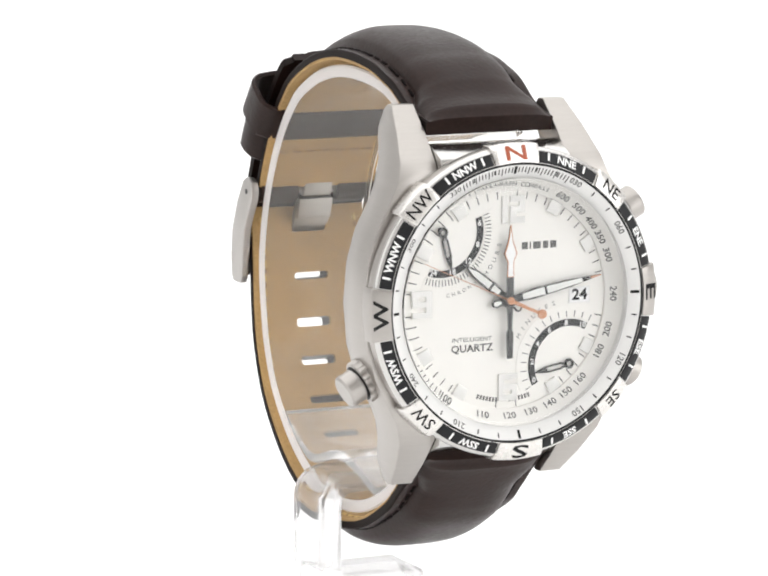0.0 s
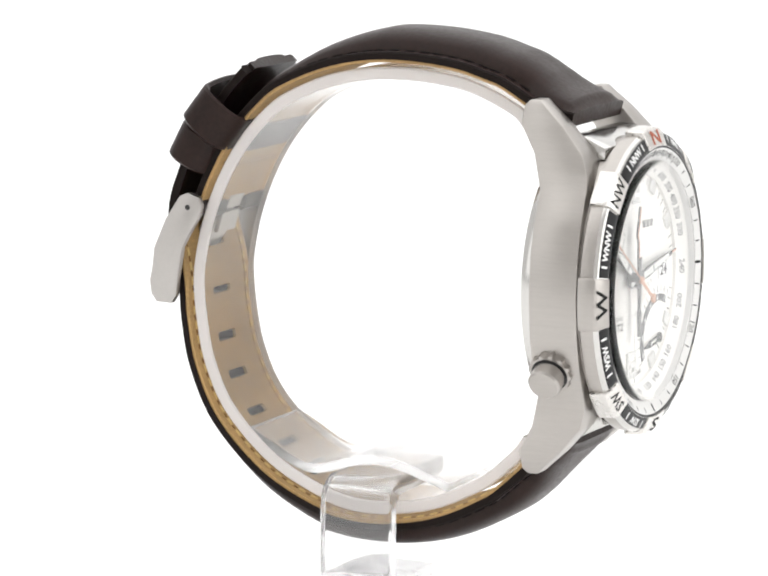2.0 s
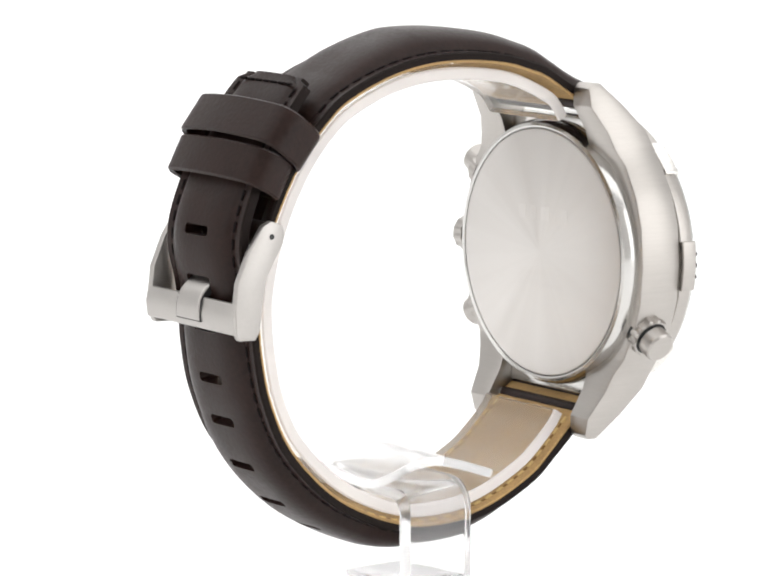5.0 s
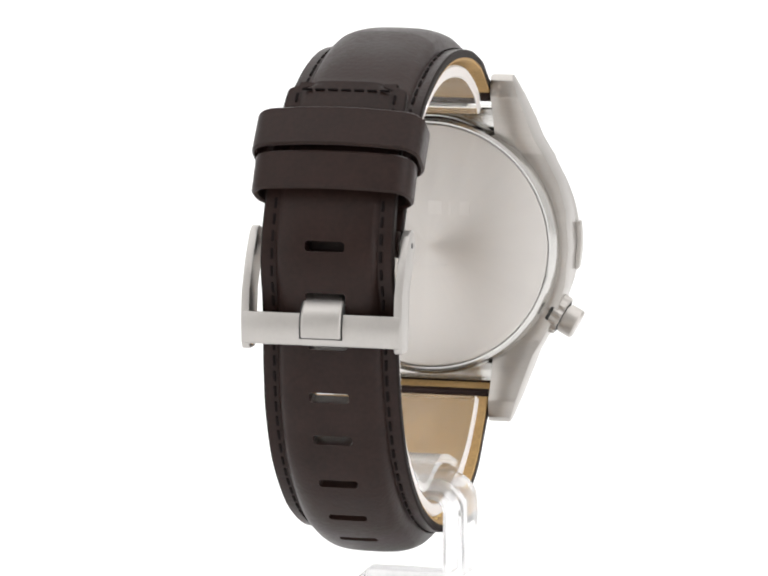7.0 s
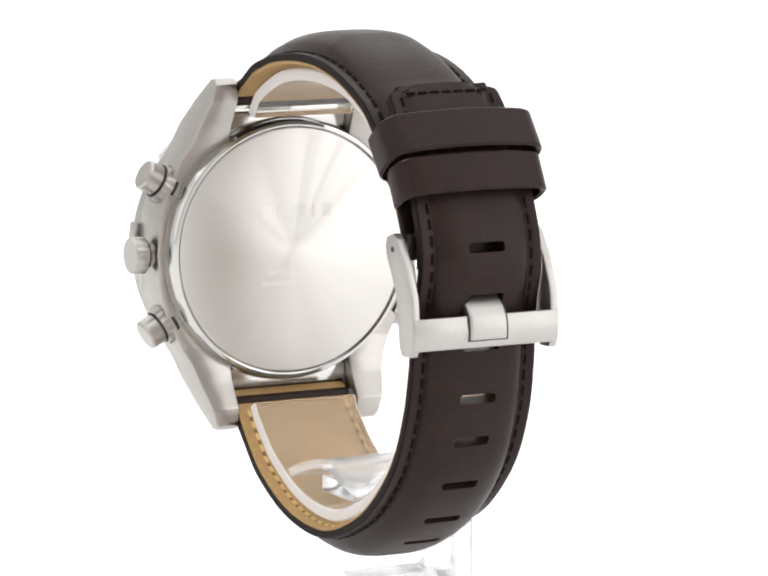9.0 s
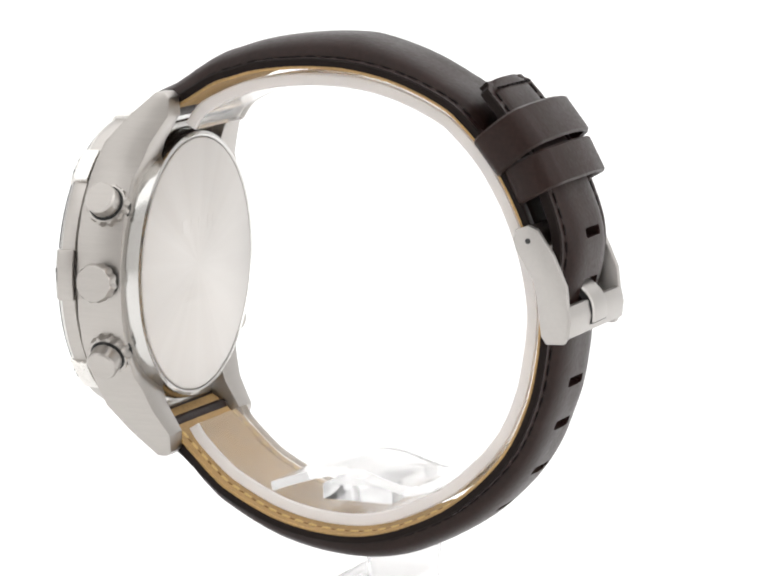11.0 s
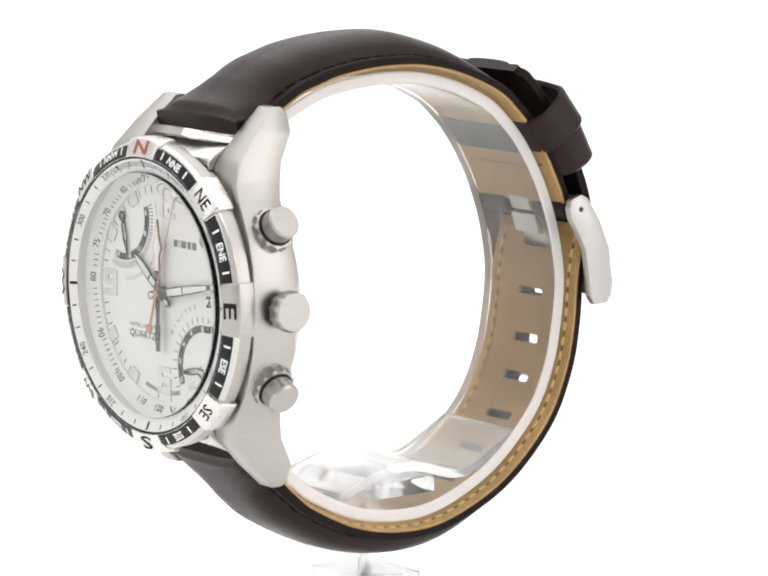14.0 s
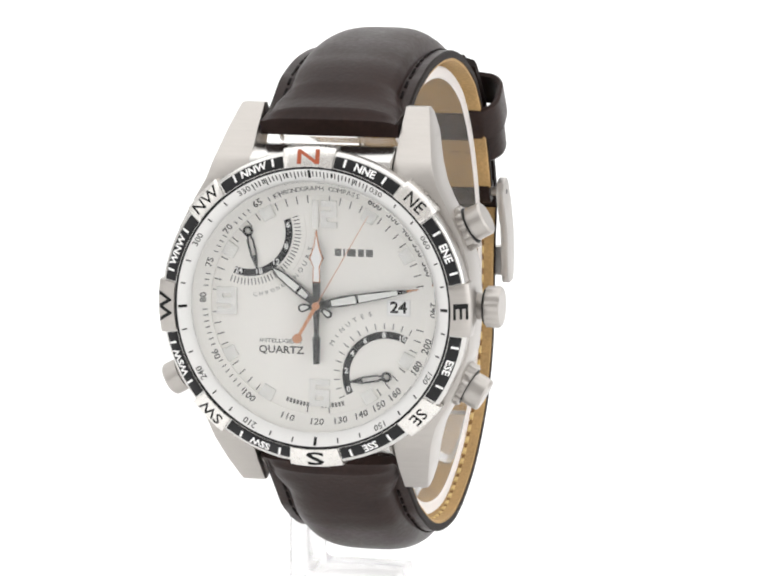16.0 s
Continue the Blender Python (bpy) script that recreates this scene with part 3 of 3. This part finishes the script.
# -- strap --
TOP = [(-34.4, 26.5), (-32.0, 27.2), (-28.7, 28.5), (-23.5, 31.6), (-20.5, 32.7), (-15.8, 34.0), (-8.5, 34.8), (-1.2, 34.6), (6.2, 33.0), (13.4, 29.9), (17, 27.0), (20.3, 23.4), (23.0, 19.4), (25.2, 15.2), (26.6, 12.0)]
LOW = [(-34.2, -18.8), (-32.0, -20.0), (-29.2, -22.4), (-24, -27.3), (-20.7, -29.8), (-13.3, -33.3), (-5.8, -34.9), (1.7, -34.8), (9.1, -32.5), (16.5, -28.3), (23.5, -21.2), (27.2, -13.5), (28.7, -6.5), (29.2, -0.7), (29.9, 3.6), (31.0, 7.8), (30.9, 11.8), (29.5, 16.2), (27.6, 20.3), (25.1, 24.4), (22.1, 28.8), (18.6, 32.8)]


def outward(pts):
    """Unit normals of a path in (y, z), pointing away from the loop's middle."""
    d = np.gradient(pts, axis=0)
    n = np.stack([d[:, 1], -d[:, 0]], 1)
    n /= np.linalg.norm(n, axis=1)[:, None]
    mid = np.array([-2.0, 0.0])
    sign = np.sign(((pts - mid) * n).sum(1).mean())
    return n * sign


def lean(y):
    """Sideways drift of the strap from the case to the buckle."""
    return HEAD_X + 0.4 * (y + 38) / 70


def section(w, edge, crest, base, k=26, flat=2.3):
    """Outline of the padded leather: (x, height) from one edge over the pad to the other, then back along the base."""
    out = [(-w, base), (-w, edge - 0.25), (-w + 0.25, edge)]
    inner = w - flat
    out.append((-inner - 0.35, edge))
    out.append((-inner - 0.12, edge - 0.12))
    for i in range(k + 1):
        x = -inner + 2 * inner * i / k
        q = abs(x) / inner
        out.append((x, edge - 0.1 + (crest - edge + 0.1) * max(0.0, 1 - q ** 3.2) ** 0.55))
    out += [(inner + 0.12, edge - 0.12), (inner + 0.35, edge), (w - 0.25, edge), (w, edge - 0.25), (w, base)]
    return out


def strap(name, path, width, edge, crest, parent, label, holes=(), n=150, tip=0.0):
    """A padded strap piece along a path of its lining; width, edge and crest are (share, value) tables."""
    pts, s = spline(path, n)
    nor = outward(pts)
    u = s / s[-1]
    table_of = lambda t: np.interp(u, [a for a, _ in t], [b for _, b in t])
    w, e, c = table_of(width), table_of(edge), table_of(crest)
    if tip:
        left = np.clip((s[-1] - s) / tip, 0, 1)
        w = w * np.sqrt(np.clip(1 - (1 - left) ** 2.6, 0.7, 1))
    first = 9 if path[0][1] > 0 else 2
    lined = n + 1 if tip == 0 else int(0.785 * n)
    holder = new(name)
    holder.parent = parent
    tagged(holder, label)
    bm = bmesh.new()
    loops = []
    for i in range(n + 1):
        round_end = min(1.0, 0.25 + i / 4) if i < 4 else 1.0
        loops.append([(x + lean(pts[i, 0]), pts[i, 0] + nor[i, 0] * h * 1.0, pts[i, 1] + nor[i, 1] * h)
                      for x, h in section(w[i], e[i], max(e[i] + 0.02, e[i] + (c[i] - e[i]) * round_end), 0.45 if first < i < lined else 0.0,
                                   flat=float(np.interp(s[i], [0, 5.5, 9.5], [0.6, 0.75, 2.3])))])
    rings(bm, loops)
    m = len(loops[0])
    for k, f in enumerate(bm.faces):
        if k < n * m and k % m in (0, 1, m - 3, m - 2):
            f.material_index = 1
    hide = part("leather", bm, [LEATHER, LEATHER_EDGE], holder, "padded dark brown leather")
    bm = bmesh.new()
    loops = []
    for i in range(first, lined):
        q = w[i] - 0.15
        loops.append([(x + lean(pts[i, 0]), pts[i, 0] + nor[i, 0] * h, pts[i, 1] + nor[i, 1] * h)
                      for x, h in ((-q, 0.47), (-q, 0.08), (-q + 0.1, 0.0), (0, -0.02), (q - 0.1, 0.0), (q, 0.08), (q, 0.47))])
    rings(bm, loops)
    under = part("lining", bm, LINING, holder, "tan suede lining")
    # leather folded round the spring bar
    bm = bmesh.new()
    bar_z = HEAD_Z + (24.8 if path[0][1] > 0 else -24.1)
    loops = []
    for x in (-10.1, -9.9, 9.9, 10.1):
        r = (1.5 if path[0][1] > 0 else 1.1) - (0.0 if abs(x) < 10 else 0.2)
        loops.append([(HEAD_X + x, HEAD_Y - 33.6 + r * math.cos(2 * math.pi * q / 24), bar_z + r * math.sin(2 * math.pi * q / 24)) for q in range(24)])
    rings(bm, loops)
    part("folded_end", bm, LEATHER, holder)
    return holder, hide, under, pts, nor, s, w, e, c


def cut_holes(ob, boxes):
    """Cuts boxes (4x4 matrix in mm, half sizes) out of a mesh object."""
    bm = bmesh.new()
    for m, (hx, hy, hz) in boxes:
        loops = []
        for zz in (-hz, hz):
            loops.append([m @ Vector((x, y, zz)) for x, y in
                          [(hx - 0.35, -hy), (hx, -hy + 0.3), (hx, hy - 0.3), (hx - 0.35, hy), (-hx + 0.35, hy), (-hx, hy - 0.3), (-hx, -hy + 0.3), (-hx + 0.35, -hy)]])
        rings(bm, loops)
    bmesh.ops.recalc_face_normals(bm, faces=bm.faces)
    bmesh.ops.scale(bm, vec=(MM, MM, MM), verts=bm.verts)
    me = bpy.data.meshes.new("cutter")
    bm.to_mesh(me)
    bm.free()
    cutter = new("cutter", me)
    mod = ob.modifiers.new("cut", "BOOLEAN")
    mod.operation, mod.object, mod.solver = "DIFFERENCE", cutter, "EXACT"
    old = ob.data
    made = bpy.data.meshes.new_from_object(ob.evaluated_get(bpy.context.evaluated_depsgraph_get()))
    ob.modifiers.clear()
    ob.data = made
    made.name = old.name
    bpy.data.objects.remove(cutter)
    bpy.data.meshes.remove(me)
    for p in made.polygons:
        p.use_smooth = True
    made.set_sharp_from_angle(angle=radians(38))


def stitches(parent, pts, nor, s, w, height, s0, s1, pitch, mat, name="stitch", inset=1.75, both=(1, -1), size=(0.19, 0.8, 0.19)):
    """Short raised stitches along both edges, each a part on one shared mesh."""
    bm = bmesh.new()
    bmesh.ops.create_cube(bm, size=1)
    bmesh.ops.scale(bm, vec=(size[0] * 2, size[1] * 2, size[2] * 2), verts=bm.verts)
    bmesh.ops.bevel(bm, geom=bm.edges[:], offset=0.08, segments=1, affect="EDGES")
    bmesh.ops.scale(bm, vec=(MM, MM, MM), verts=bm.verts)
    me = bpy.data.meshes.new(name)
    bm.to_mesh(me)
    bm.free()
    me.materials.append(mat)
    d = s0
    while d < s1:
        i = min(len(s) - 2, max(1, int(np.searchsorted(s, d))))
        t = pts[i + 1] - pts[i - 1]
        t = t / np.linalg.norm(t)
        for sg in both:
            x = lean(pts[i, 0]) + sg * (w[i] - inset)
            p = pts[i] + nor[i] * height(i)
            m = Matrix(((1, 0, 0, x * MM), (0, t[0], nor[i, 0], p[0] * MM), (0, t[1], nor[i, 1], p[1] * MM), (0, 0, 0, 1)))
            ob = new(name, me)
            ob.parent = parent
            ob.matrix_basis = m
        d += pitch


upper, hide, under, pts, nor, s, w, e, c = strap(
    "upper_strap", TOP, ((0, 10.2), (0.2, 10.6), (1, 10.1)), ((0, 2.2), (0.1, 1.7), (0.75, 1.6), (1, 1.5)),
    ((0, 3.6), (0.12, 4.6), (0.46, 4.9), (0.58, 3.9), (0.66, 3.2), (0.76, 2.9), (0.79, 1.8), (1, 1.7)), watch, "short padded brown leather strap half carrying the buckle")
stitches(upper, pts, nor, s, w, lambda i: e[i] + 0.02, 9.6, 0.76 * s[-1], 2.3, THREAD)
k = int(np.searchsorted(s, 0.9 * s[-1]))
bm = bmesh.new()
for j in range(-3, 4):      # seam across the lining above the buckle
    x = lean(pts[k, 0]) + j * 2.5
    p = pts[k] - nor[k] * 0.02
    tube(bm, [(x - 0.75, *p), (x + 0.75, *p)], 0.16, 6)
part("lining_seam", bm, HOLE_EDGE, upper, "brown stitched seam across the lining")
lower, hide2, under2, lp, ln, ls, lw, le, lc = strap(
    "lower_strap", LOW, ((0, 10.2), (0.15, 10.6), (0.45, 10.35), (0.6, 10.25), (0.9, 9.6), (1, 8.9)), ((0, 2.2), (0.1, 1.7), (0.6, 1.6), (1, 1.4)),
    ((0, 3.6), (0.1, 4.6), (0.35, 5.1), (0.5, 4.3), (0.58, 3.4), (0.75, 3.4), (0.85, 2.4), (1, 1.9)), watch,
    "long padded brown leather strap half with slotted holes", n=220, tip=1.6)


boxes = []
for y, z in [(34.3, 11.4), (33.6, 4.2), (32.2, -3.4), (31.0, -10.7), (28.5, -17.6), (24.8, -24.2), (19.9, -30.2), (13.8, -35.2)]:      # the slots' mouths on the outside
    i = min(range(30, len(ls) - 1), key=lambda q: math.hypot(lp[q, 0] + ln[q, 0] * lc[q] - y, lp[q, 1] + ln[q, 1] * lc[q] - z))
    t = lp[i + 1] - lp[i - 1]
    t = t / np.linalg.norm(t)
    m = Matrix(((1, 0, 0, lean(lp[i, 0]) - 0.1), (0, t[0], ln[i, 0], lp[i, 0]), (0, t[1], ln[i, 1], lp[i, 1]), (0, 0, 0, 1)))
    boxes.append((m, (2.95, 0.6 if z == -3.4 else 0.75, 8.0)))
cut_holes(hide2, boxes)
cut_holes(under2, boxes)
stitches(lower, lp, ln, ls, lw, lambda i: le[i] + 0.02, 10, ls[-1] - 2.6, 2.3, THREAD)
k = int(np.searchsorted(ls, ls[-1] - 1.9))
bm = bmesh.new()
for j in range(-3, 4):
    x = lean(lp[k, 0]) + j * 1.95
    p = lp[k] + ln[k] * (lc[k] + 0.05)
    tube(bm, [(x - 0.7, *p), (x + 0.7, *p)], 0.2, 6)
part("stitch_row", bm, THREAD, lower)
stitches(lower, lp, ln, ls, lw, lambda i: -0.04, 6, 0.76 * ls[-1], 2.3, TAN_THREAD, inset=1.9, size=(0.26, 0.62, 0.16))
stitches(lower, lp, ln, ls, lw, lambda i: 0.02, 7.15, 0.76 * ls[-1], 2.3, HOLE_EDGE, "needle_hole", inset=1.9, size=(0.24, 0.4, 0.1))


# -- keepers: two leather loops round both layers --
def keeper(name, cy, cz, angle, hw, inner, outer, length, thick, label):
    """A closed band; angle is the outward direction in the (y, z) plane."""
    n = Vector((0, math.cos(radians(angle)), math.sin(radians(angle))))
    t = Vector((0, -n.z, n.y))
    x = Vector((1, 0, 0))
    mid = Vector((lean(cy), cy, cz))

    def loop(grow):
        pts = []
        for sx, sn in ((1, 1), (-1, 1), (-1, -1), (1, -1)):
            r = 2.4 + grow
            cx, cn = sx * (hw - 2.4), (outer - 2.4 if sn > 0 else -inner + 2.4)
            a0 = {(1, 1): 0, (-1, 1): 90, (-1, -1): 180, (1, -1): 270}[(sx, sn)]
            for k in range(6):
                q = radians(a0 + k * 18)
                pts.append((cx + r * math.cos(q), cn + r * math.sin(q)))
            if (sx, sn) == (1, 1):      # the outer side bulges over the padding
                pts += [(cx * f, outer + grow + 0.75 * (1 - f * f)) for f in (0.75, 0.5, 0.25, 0.0, -0.25, -0.5, -0.75)]
        return pts
    b = bmesh.new()
    stations = ((0.0, length / 2 - 0.3), (thick * 0.6, length / 2), (thick, length / 2 - 0.35), (thick, -length / 2 + 0.35), (thick * 0.6, -length / 2), (0.0, -length / 2 + 0.3))
    rows = [[b.verts.new(mid + x * px + n * pn + t * d) for px, pn in loop(g)] for g, d in stations]
    m = len(rows[0])
    for i in range(len(rows)):
        p, q = rows[i], rows[(i + 1) % len(rows)]
        for k in range(m):
            b.faces.new((p[k], p[(k + 1) % m], q[(k + 1) % m], q[k]))
    return part(name, b, LEATHER, watch, label)


keeper("keeper", 24.0, 25.2, 38.5, 11.7, 3.4, 3.8, 6.5, 0.9, "wide brown leather keeper loop round both strap ends")
keeper("keeper", 27.4, 20.2, 28, 11.0, 2.5, 3.4, 5.9, 0.9, "narrow brown leather keeper loop round both strap ends")

# -- buckle --
buckle = new("buckle")
buckle.parent = watch
tagged(buckle, "satin steel pin buckle")
SIDE = [(29.6, 13.0), (32.1, 9.3), (34.1, 4.8), (34.6, 0.4), (34.4, -2.6), (33.8, -3.7), (31.1, -3.8), (30.3, -2.6), (30.0, 0.0), (29.2, 5.0), (27.8, 7.5), (26.3, 9.9), (25.9, 11.5), (26.3, 12.9), (28.2, 13.6)]
for sgn in (1, -1):
    x0 = lean(33) + 0.3 + sgn * 10.7
    bm = bmesh.new()
    rings(bm, [[(x0, y, z) for y, z in SIDE], [(x0 + sgn * 1.25, y, z) for y, z in SIDE]])
    arm = part("buckle_arm", bm, SATIN, buckle, bevel=0.2)
    bm = bmesh.new()
    tube(bm, [(x0 + sgn * 1.1, 28.2, 11.3), (x0 + sgn * 1.3, 28.2, 11.3)], 0.42, 14)
    part("pin_end", bm, DARK, buckle)
bm = bmesh.new()
BAR = [(33.3, 1.7), (34.5, 1.9), (35.0, -0.4), (34.7, -2.8), (33.5, -3.0)]
rings(bm, [[(x + lean(33) + 0.3, y, z) for y, z in BAR] for x in (-11.8, -6, 0, 6, 11.8)])
part("buckle_bar", bm, SATIN, buckle, bevel=0.25)
bm = bmesh.new()
TONGUE = [(28.8, 10.0), (30.5, 6.8), (31.9, 4.4), (33.1, 3.3), (34.0, 2.5), (34.65, 1.5), (34.95, 0.0), (34.9, -1.6)]
tp, _ = spline(TONGUE, 28)
tn = outward(tp)
loops = []
for i in range(len(tp)):
    q = 3.0
    loops.append([(x + lean(33) + 0.2, tp[i, 0] + tn[i, 0] * h, tp[i, 1] + tn[i, 1] * h) for x, h in ((-q, -0.9), (q, -0.9), (q, 0.22), (q - 0.3, 0.42), (-q + 0.3, 0.42), (-q, 0.22))])
rings(bm, loops)
part("tongue", bm, SATIN, buckle, "flat satin steel buckle tongue", bevel=0.12)
# near-black strip under the tongue, its rim painted as gap shade
bm = bmesh.new()
loops = []
for i in range(12, len(tp)):
    q = 3.2
    tip_drop = 0.2 if i == len(tp) - 1 else 0.0
    loops.append([(x + lean(33) + 0.2, tp[i, 0] + tn[i, 0] * h, tp[i, 1] + tn[i, 1] * h - tip_drop) for x, h in ((-q, -0.8), (q, -0.8), (q, 0.14), (-q, 0.14))])
rings(bm, loops)
part("tongue_gap_shade", bm, DARK, buckle, "dark strip standing in for shade in the gap round the tongue")
bm = bmesh.new()
rings(bm, [[(lean(28) + x, y, z) for y, z in ((30.0, 9.3), (30.6, 9.3), (30.3, 12.6), (29.7, 12.6))] for x in (-3.2, 0, 3.2)])
part("folded_tab", bm, LEATHER, upper)
bm = bmesh.new()
tube(bm, [(lean(33) + x, 28.2, 11.3) for x in (-10.7, 0, 10.7)], 0.75, 14)
part("pivot_bar", bm, SATIN, buckle)

for x0, x1 in ((-9.9, -3.4), (3.4, 9.9)):
    bm = bmesh.new()
    rings(bm, [[(lean(28) + x, 28.0 + r * math.cos(2 * math.pi * q / 20), 11.4 + 1.15 * r * math.sin(2 * math.pi * q / 20)) for q in range(20)]
               for x, r in ((x0, 1.5), (x0 + 0.2, 1.7), (x1 - 0.2, 1.7), (x1, 1.5))])
    part("folded_end", bm, LEATHER, upper)
bm = bmesh.new()
for z0, z1, w, y in ((10.4, 12.6, 2.4, 26.5), (6.6, 9.9, 2.9, 27.6)):
    rings(bm, [[(lean(28) - w, yy, z0), (lean(28) + w, yy, z0), (lean(28) + w, yy - 0.9, z1), (lean(28) - w, yy - 0.9, z1)] for yy in (y + 0.6, y + 1.5)])
part("tongue_root", bm, SATIN, buckle, bevel=0.2)

# ---- the clear stand ----
stand = new("display_stand")
tagged(stand, "clear acrylic watch stand with a sprung ring", "display stand")
RINGPATH = [(-27.9, 25.2), (-26.6, 27.2), (-25.0, 28.6), (-20.0, 31.0), (-15.5, 32.3), (-8.5, 33.1), (-1.2, 32.9), (5.8, 31.4), (12.6, 28.4), (16.0, 25.7), (19.2, 22.2), (21.8, 18.3), (24.0, 14.0), (26.0, 8.5), (27.2, 3.0), (27.5, -1.0), (27.0, -6.3), (25.6, -13.0), (22.2, -20.0), (15.5, -26.8), (8.4, -30.9), (1.5, -33.1), (-5.7, -33.2), (-12.8, -31.7), (-19.8, -28.4), (-23.0, -26.0), (-26.3, -22.8), (-27.6, -20.9)]
SADDLE = [(19.0, -23.2), (15.0, -25.4), (10.5, -27.7), (7.5, -28.2), (4.5, -27.6), (0.5, -26.4), (-3.5, -26.1), (-7.5, -26.9), (-11.5, -28.2), (-14.6, -29.3)]
for name, path, count, half in (("spring_ring", RINGPATH, 170, 8.6), ("saddle", SADDLE, 60, 8.6)):
    rp, rs = spline(path, count)
    rn = outward(rp)
    t = 0.95 if name == "spring_ring" else 0.7
    bm = bmesh.new()
    rings(bm, [[(x + 0.3, rp[i, 0] + rn[i, 0] * h, rp[i, 1] + rn[i, 1] * h) for x, h in ((-half, -t), (-half, t), (half, t), (half, -t))] for i in range(len(rp))])
    strip = part(name, bm, ACRYLIC if name == "spring_ring" else ACRYLIC_HAZE, stand, "clear sprung plastic strip")
    strip.visible_shadow = False
    for sgn in ((1, -1) if name == "spring_ring" else ()):
        bm = bmesh.new()
        rings(bm, [[(x + 0.3, rp[i, 0] + rn[i, 0] * h, rp[i, 1] + rn[i, 1] * h)
                    for x, h in ((sgn * (half + 0.02), -t), (sgn * (half + 0.02), t), (sgn * (half + 0.3), t - 0.25), (sgn * (half + 0.3), -t + 0.25))] for i in range(len(rp))])
        rim = part("strip_edge", bm, FROST, strip, "frosted cut edge")
        rim.visible_shadow = False
bm = bmesh.new()
LEG = [(6.0, -28.4), (6.0, -31.0), (-9.3, -31.0)]
LEG += [(-9.3 + 2.0 * math.cos(radians(q)), -33.0 + 2.0 * math.sin(radians(q))) for q in (110, 130, 150, 170, 180)]
LEG += [(-11.3, -43.2), (-10.6, -43.9), (2.6, -43.9), (2.6, -58.9), (-14.4, -58.9)]
LEG += [(-9.8 + 4.6 * math.cos(radians(q)), -33.0 + 4.6 * math.sin(radians(q))) for q in range(180, 89, -15)]
rings(bm, [[(x + 1.2, y, z) for x, z in LEG] for y in (-7.0, 4.6)])
bracket = part("bracket", bm, ACRYLIC_BLOCK, stand, "clear acrylic bracket with arm and foot", bevel=0.4)
bracket.visible_shadow = False


# ---- turning ----
def motions():
    # the turntable runs a little unevenly: seconds, degrees ahead
    ahead = [(0, -0.6), (1, -0.42), (2, -0.3), (3, -0.08), (4.2, 0.15), (6.3, 0.15), (7, 0.3), (7.8, 0.5), (8.5, 0.85), (9.2, 1.08), (11.3, 1.16), (12, 1.24), (13, 1.32), (14, 1.09), (15, 0.51), (16, -0.34)]
    rows = []
    for k in range(33):
        t = k * 0.5
        turn = TURN_0 + TURN_RATE * t + float(np.interp(t, [p[0] for p in ahead], [p[1] for p in ahead]))
        a = radians(turn)
        # its slight wander to and fro, and up and down, in each turn
        away = -3.2 + 3.7 * math.cos(a - radians(50))
        rise = 0.47 + 0.411 * math.cos(a) + 0.178 * math.sin(a)
        aside = -0.1 + 0.3 * max(0.0, math.cos(a - radians(165))) ** 3
        rows.append((t, pose(aside * MM, away * MM, LIFT + rise * MM, 0, 0, turn)))
    walk(watch, rows)
    walk(stand, rows)
    def second(t, angle):
        return t, Matrix.Translation(pivot * MM) @ Matrix.Rotation(radians(angle), 4, "Y")
    tick_rows = [second(0.0, -66)]
    for k in range(16):
        tick_rows += [second(k + 0.1, -60 + 6 * k), second(k + 1.0, -60 + 6 * k)]
    walk(seconds, tick_rows)


motions()
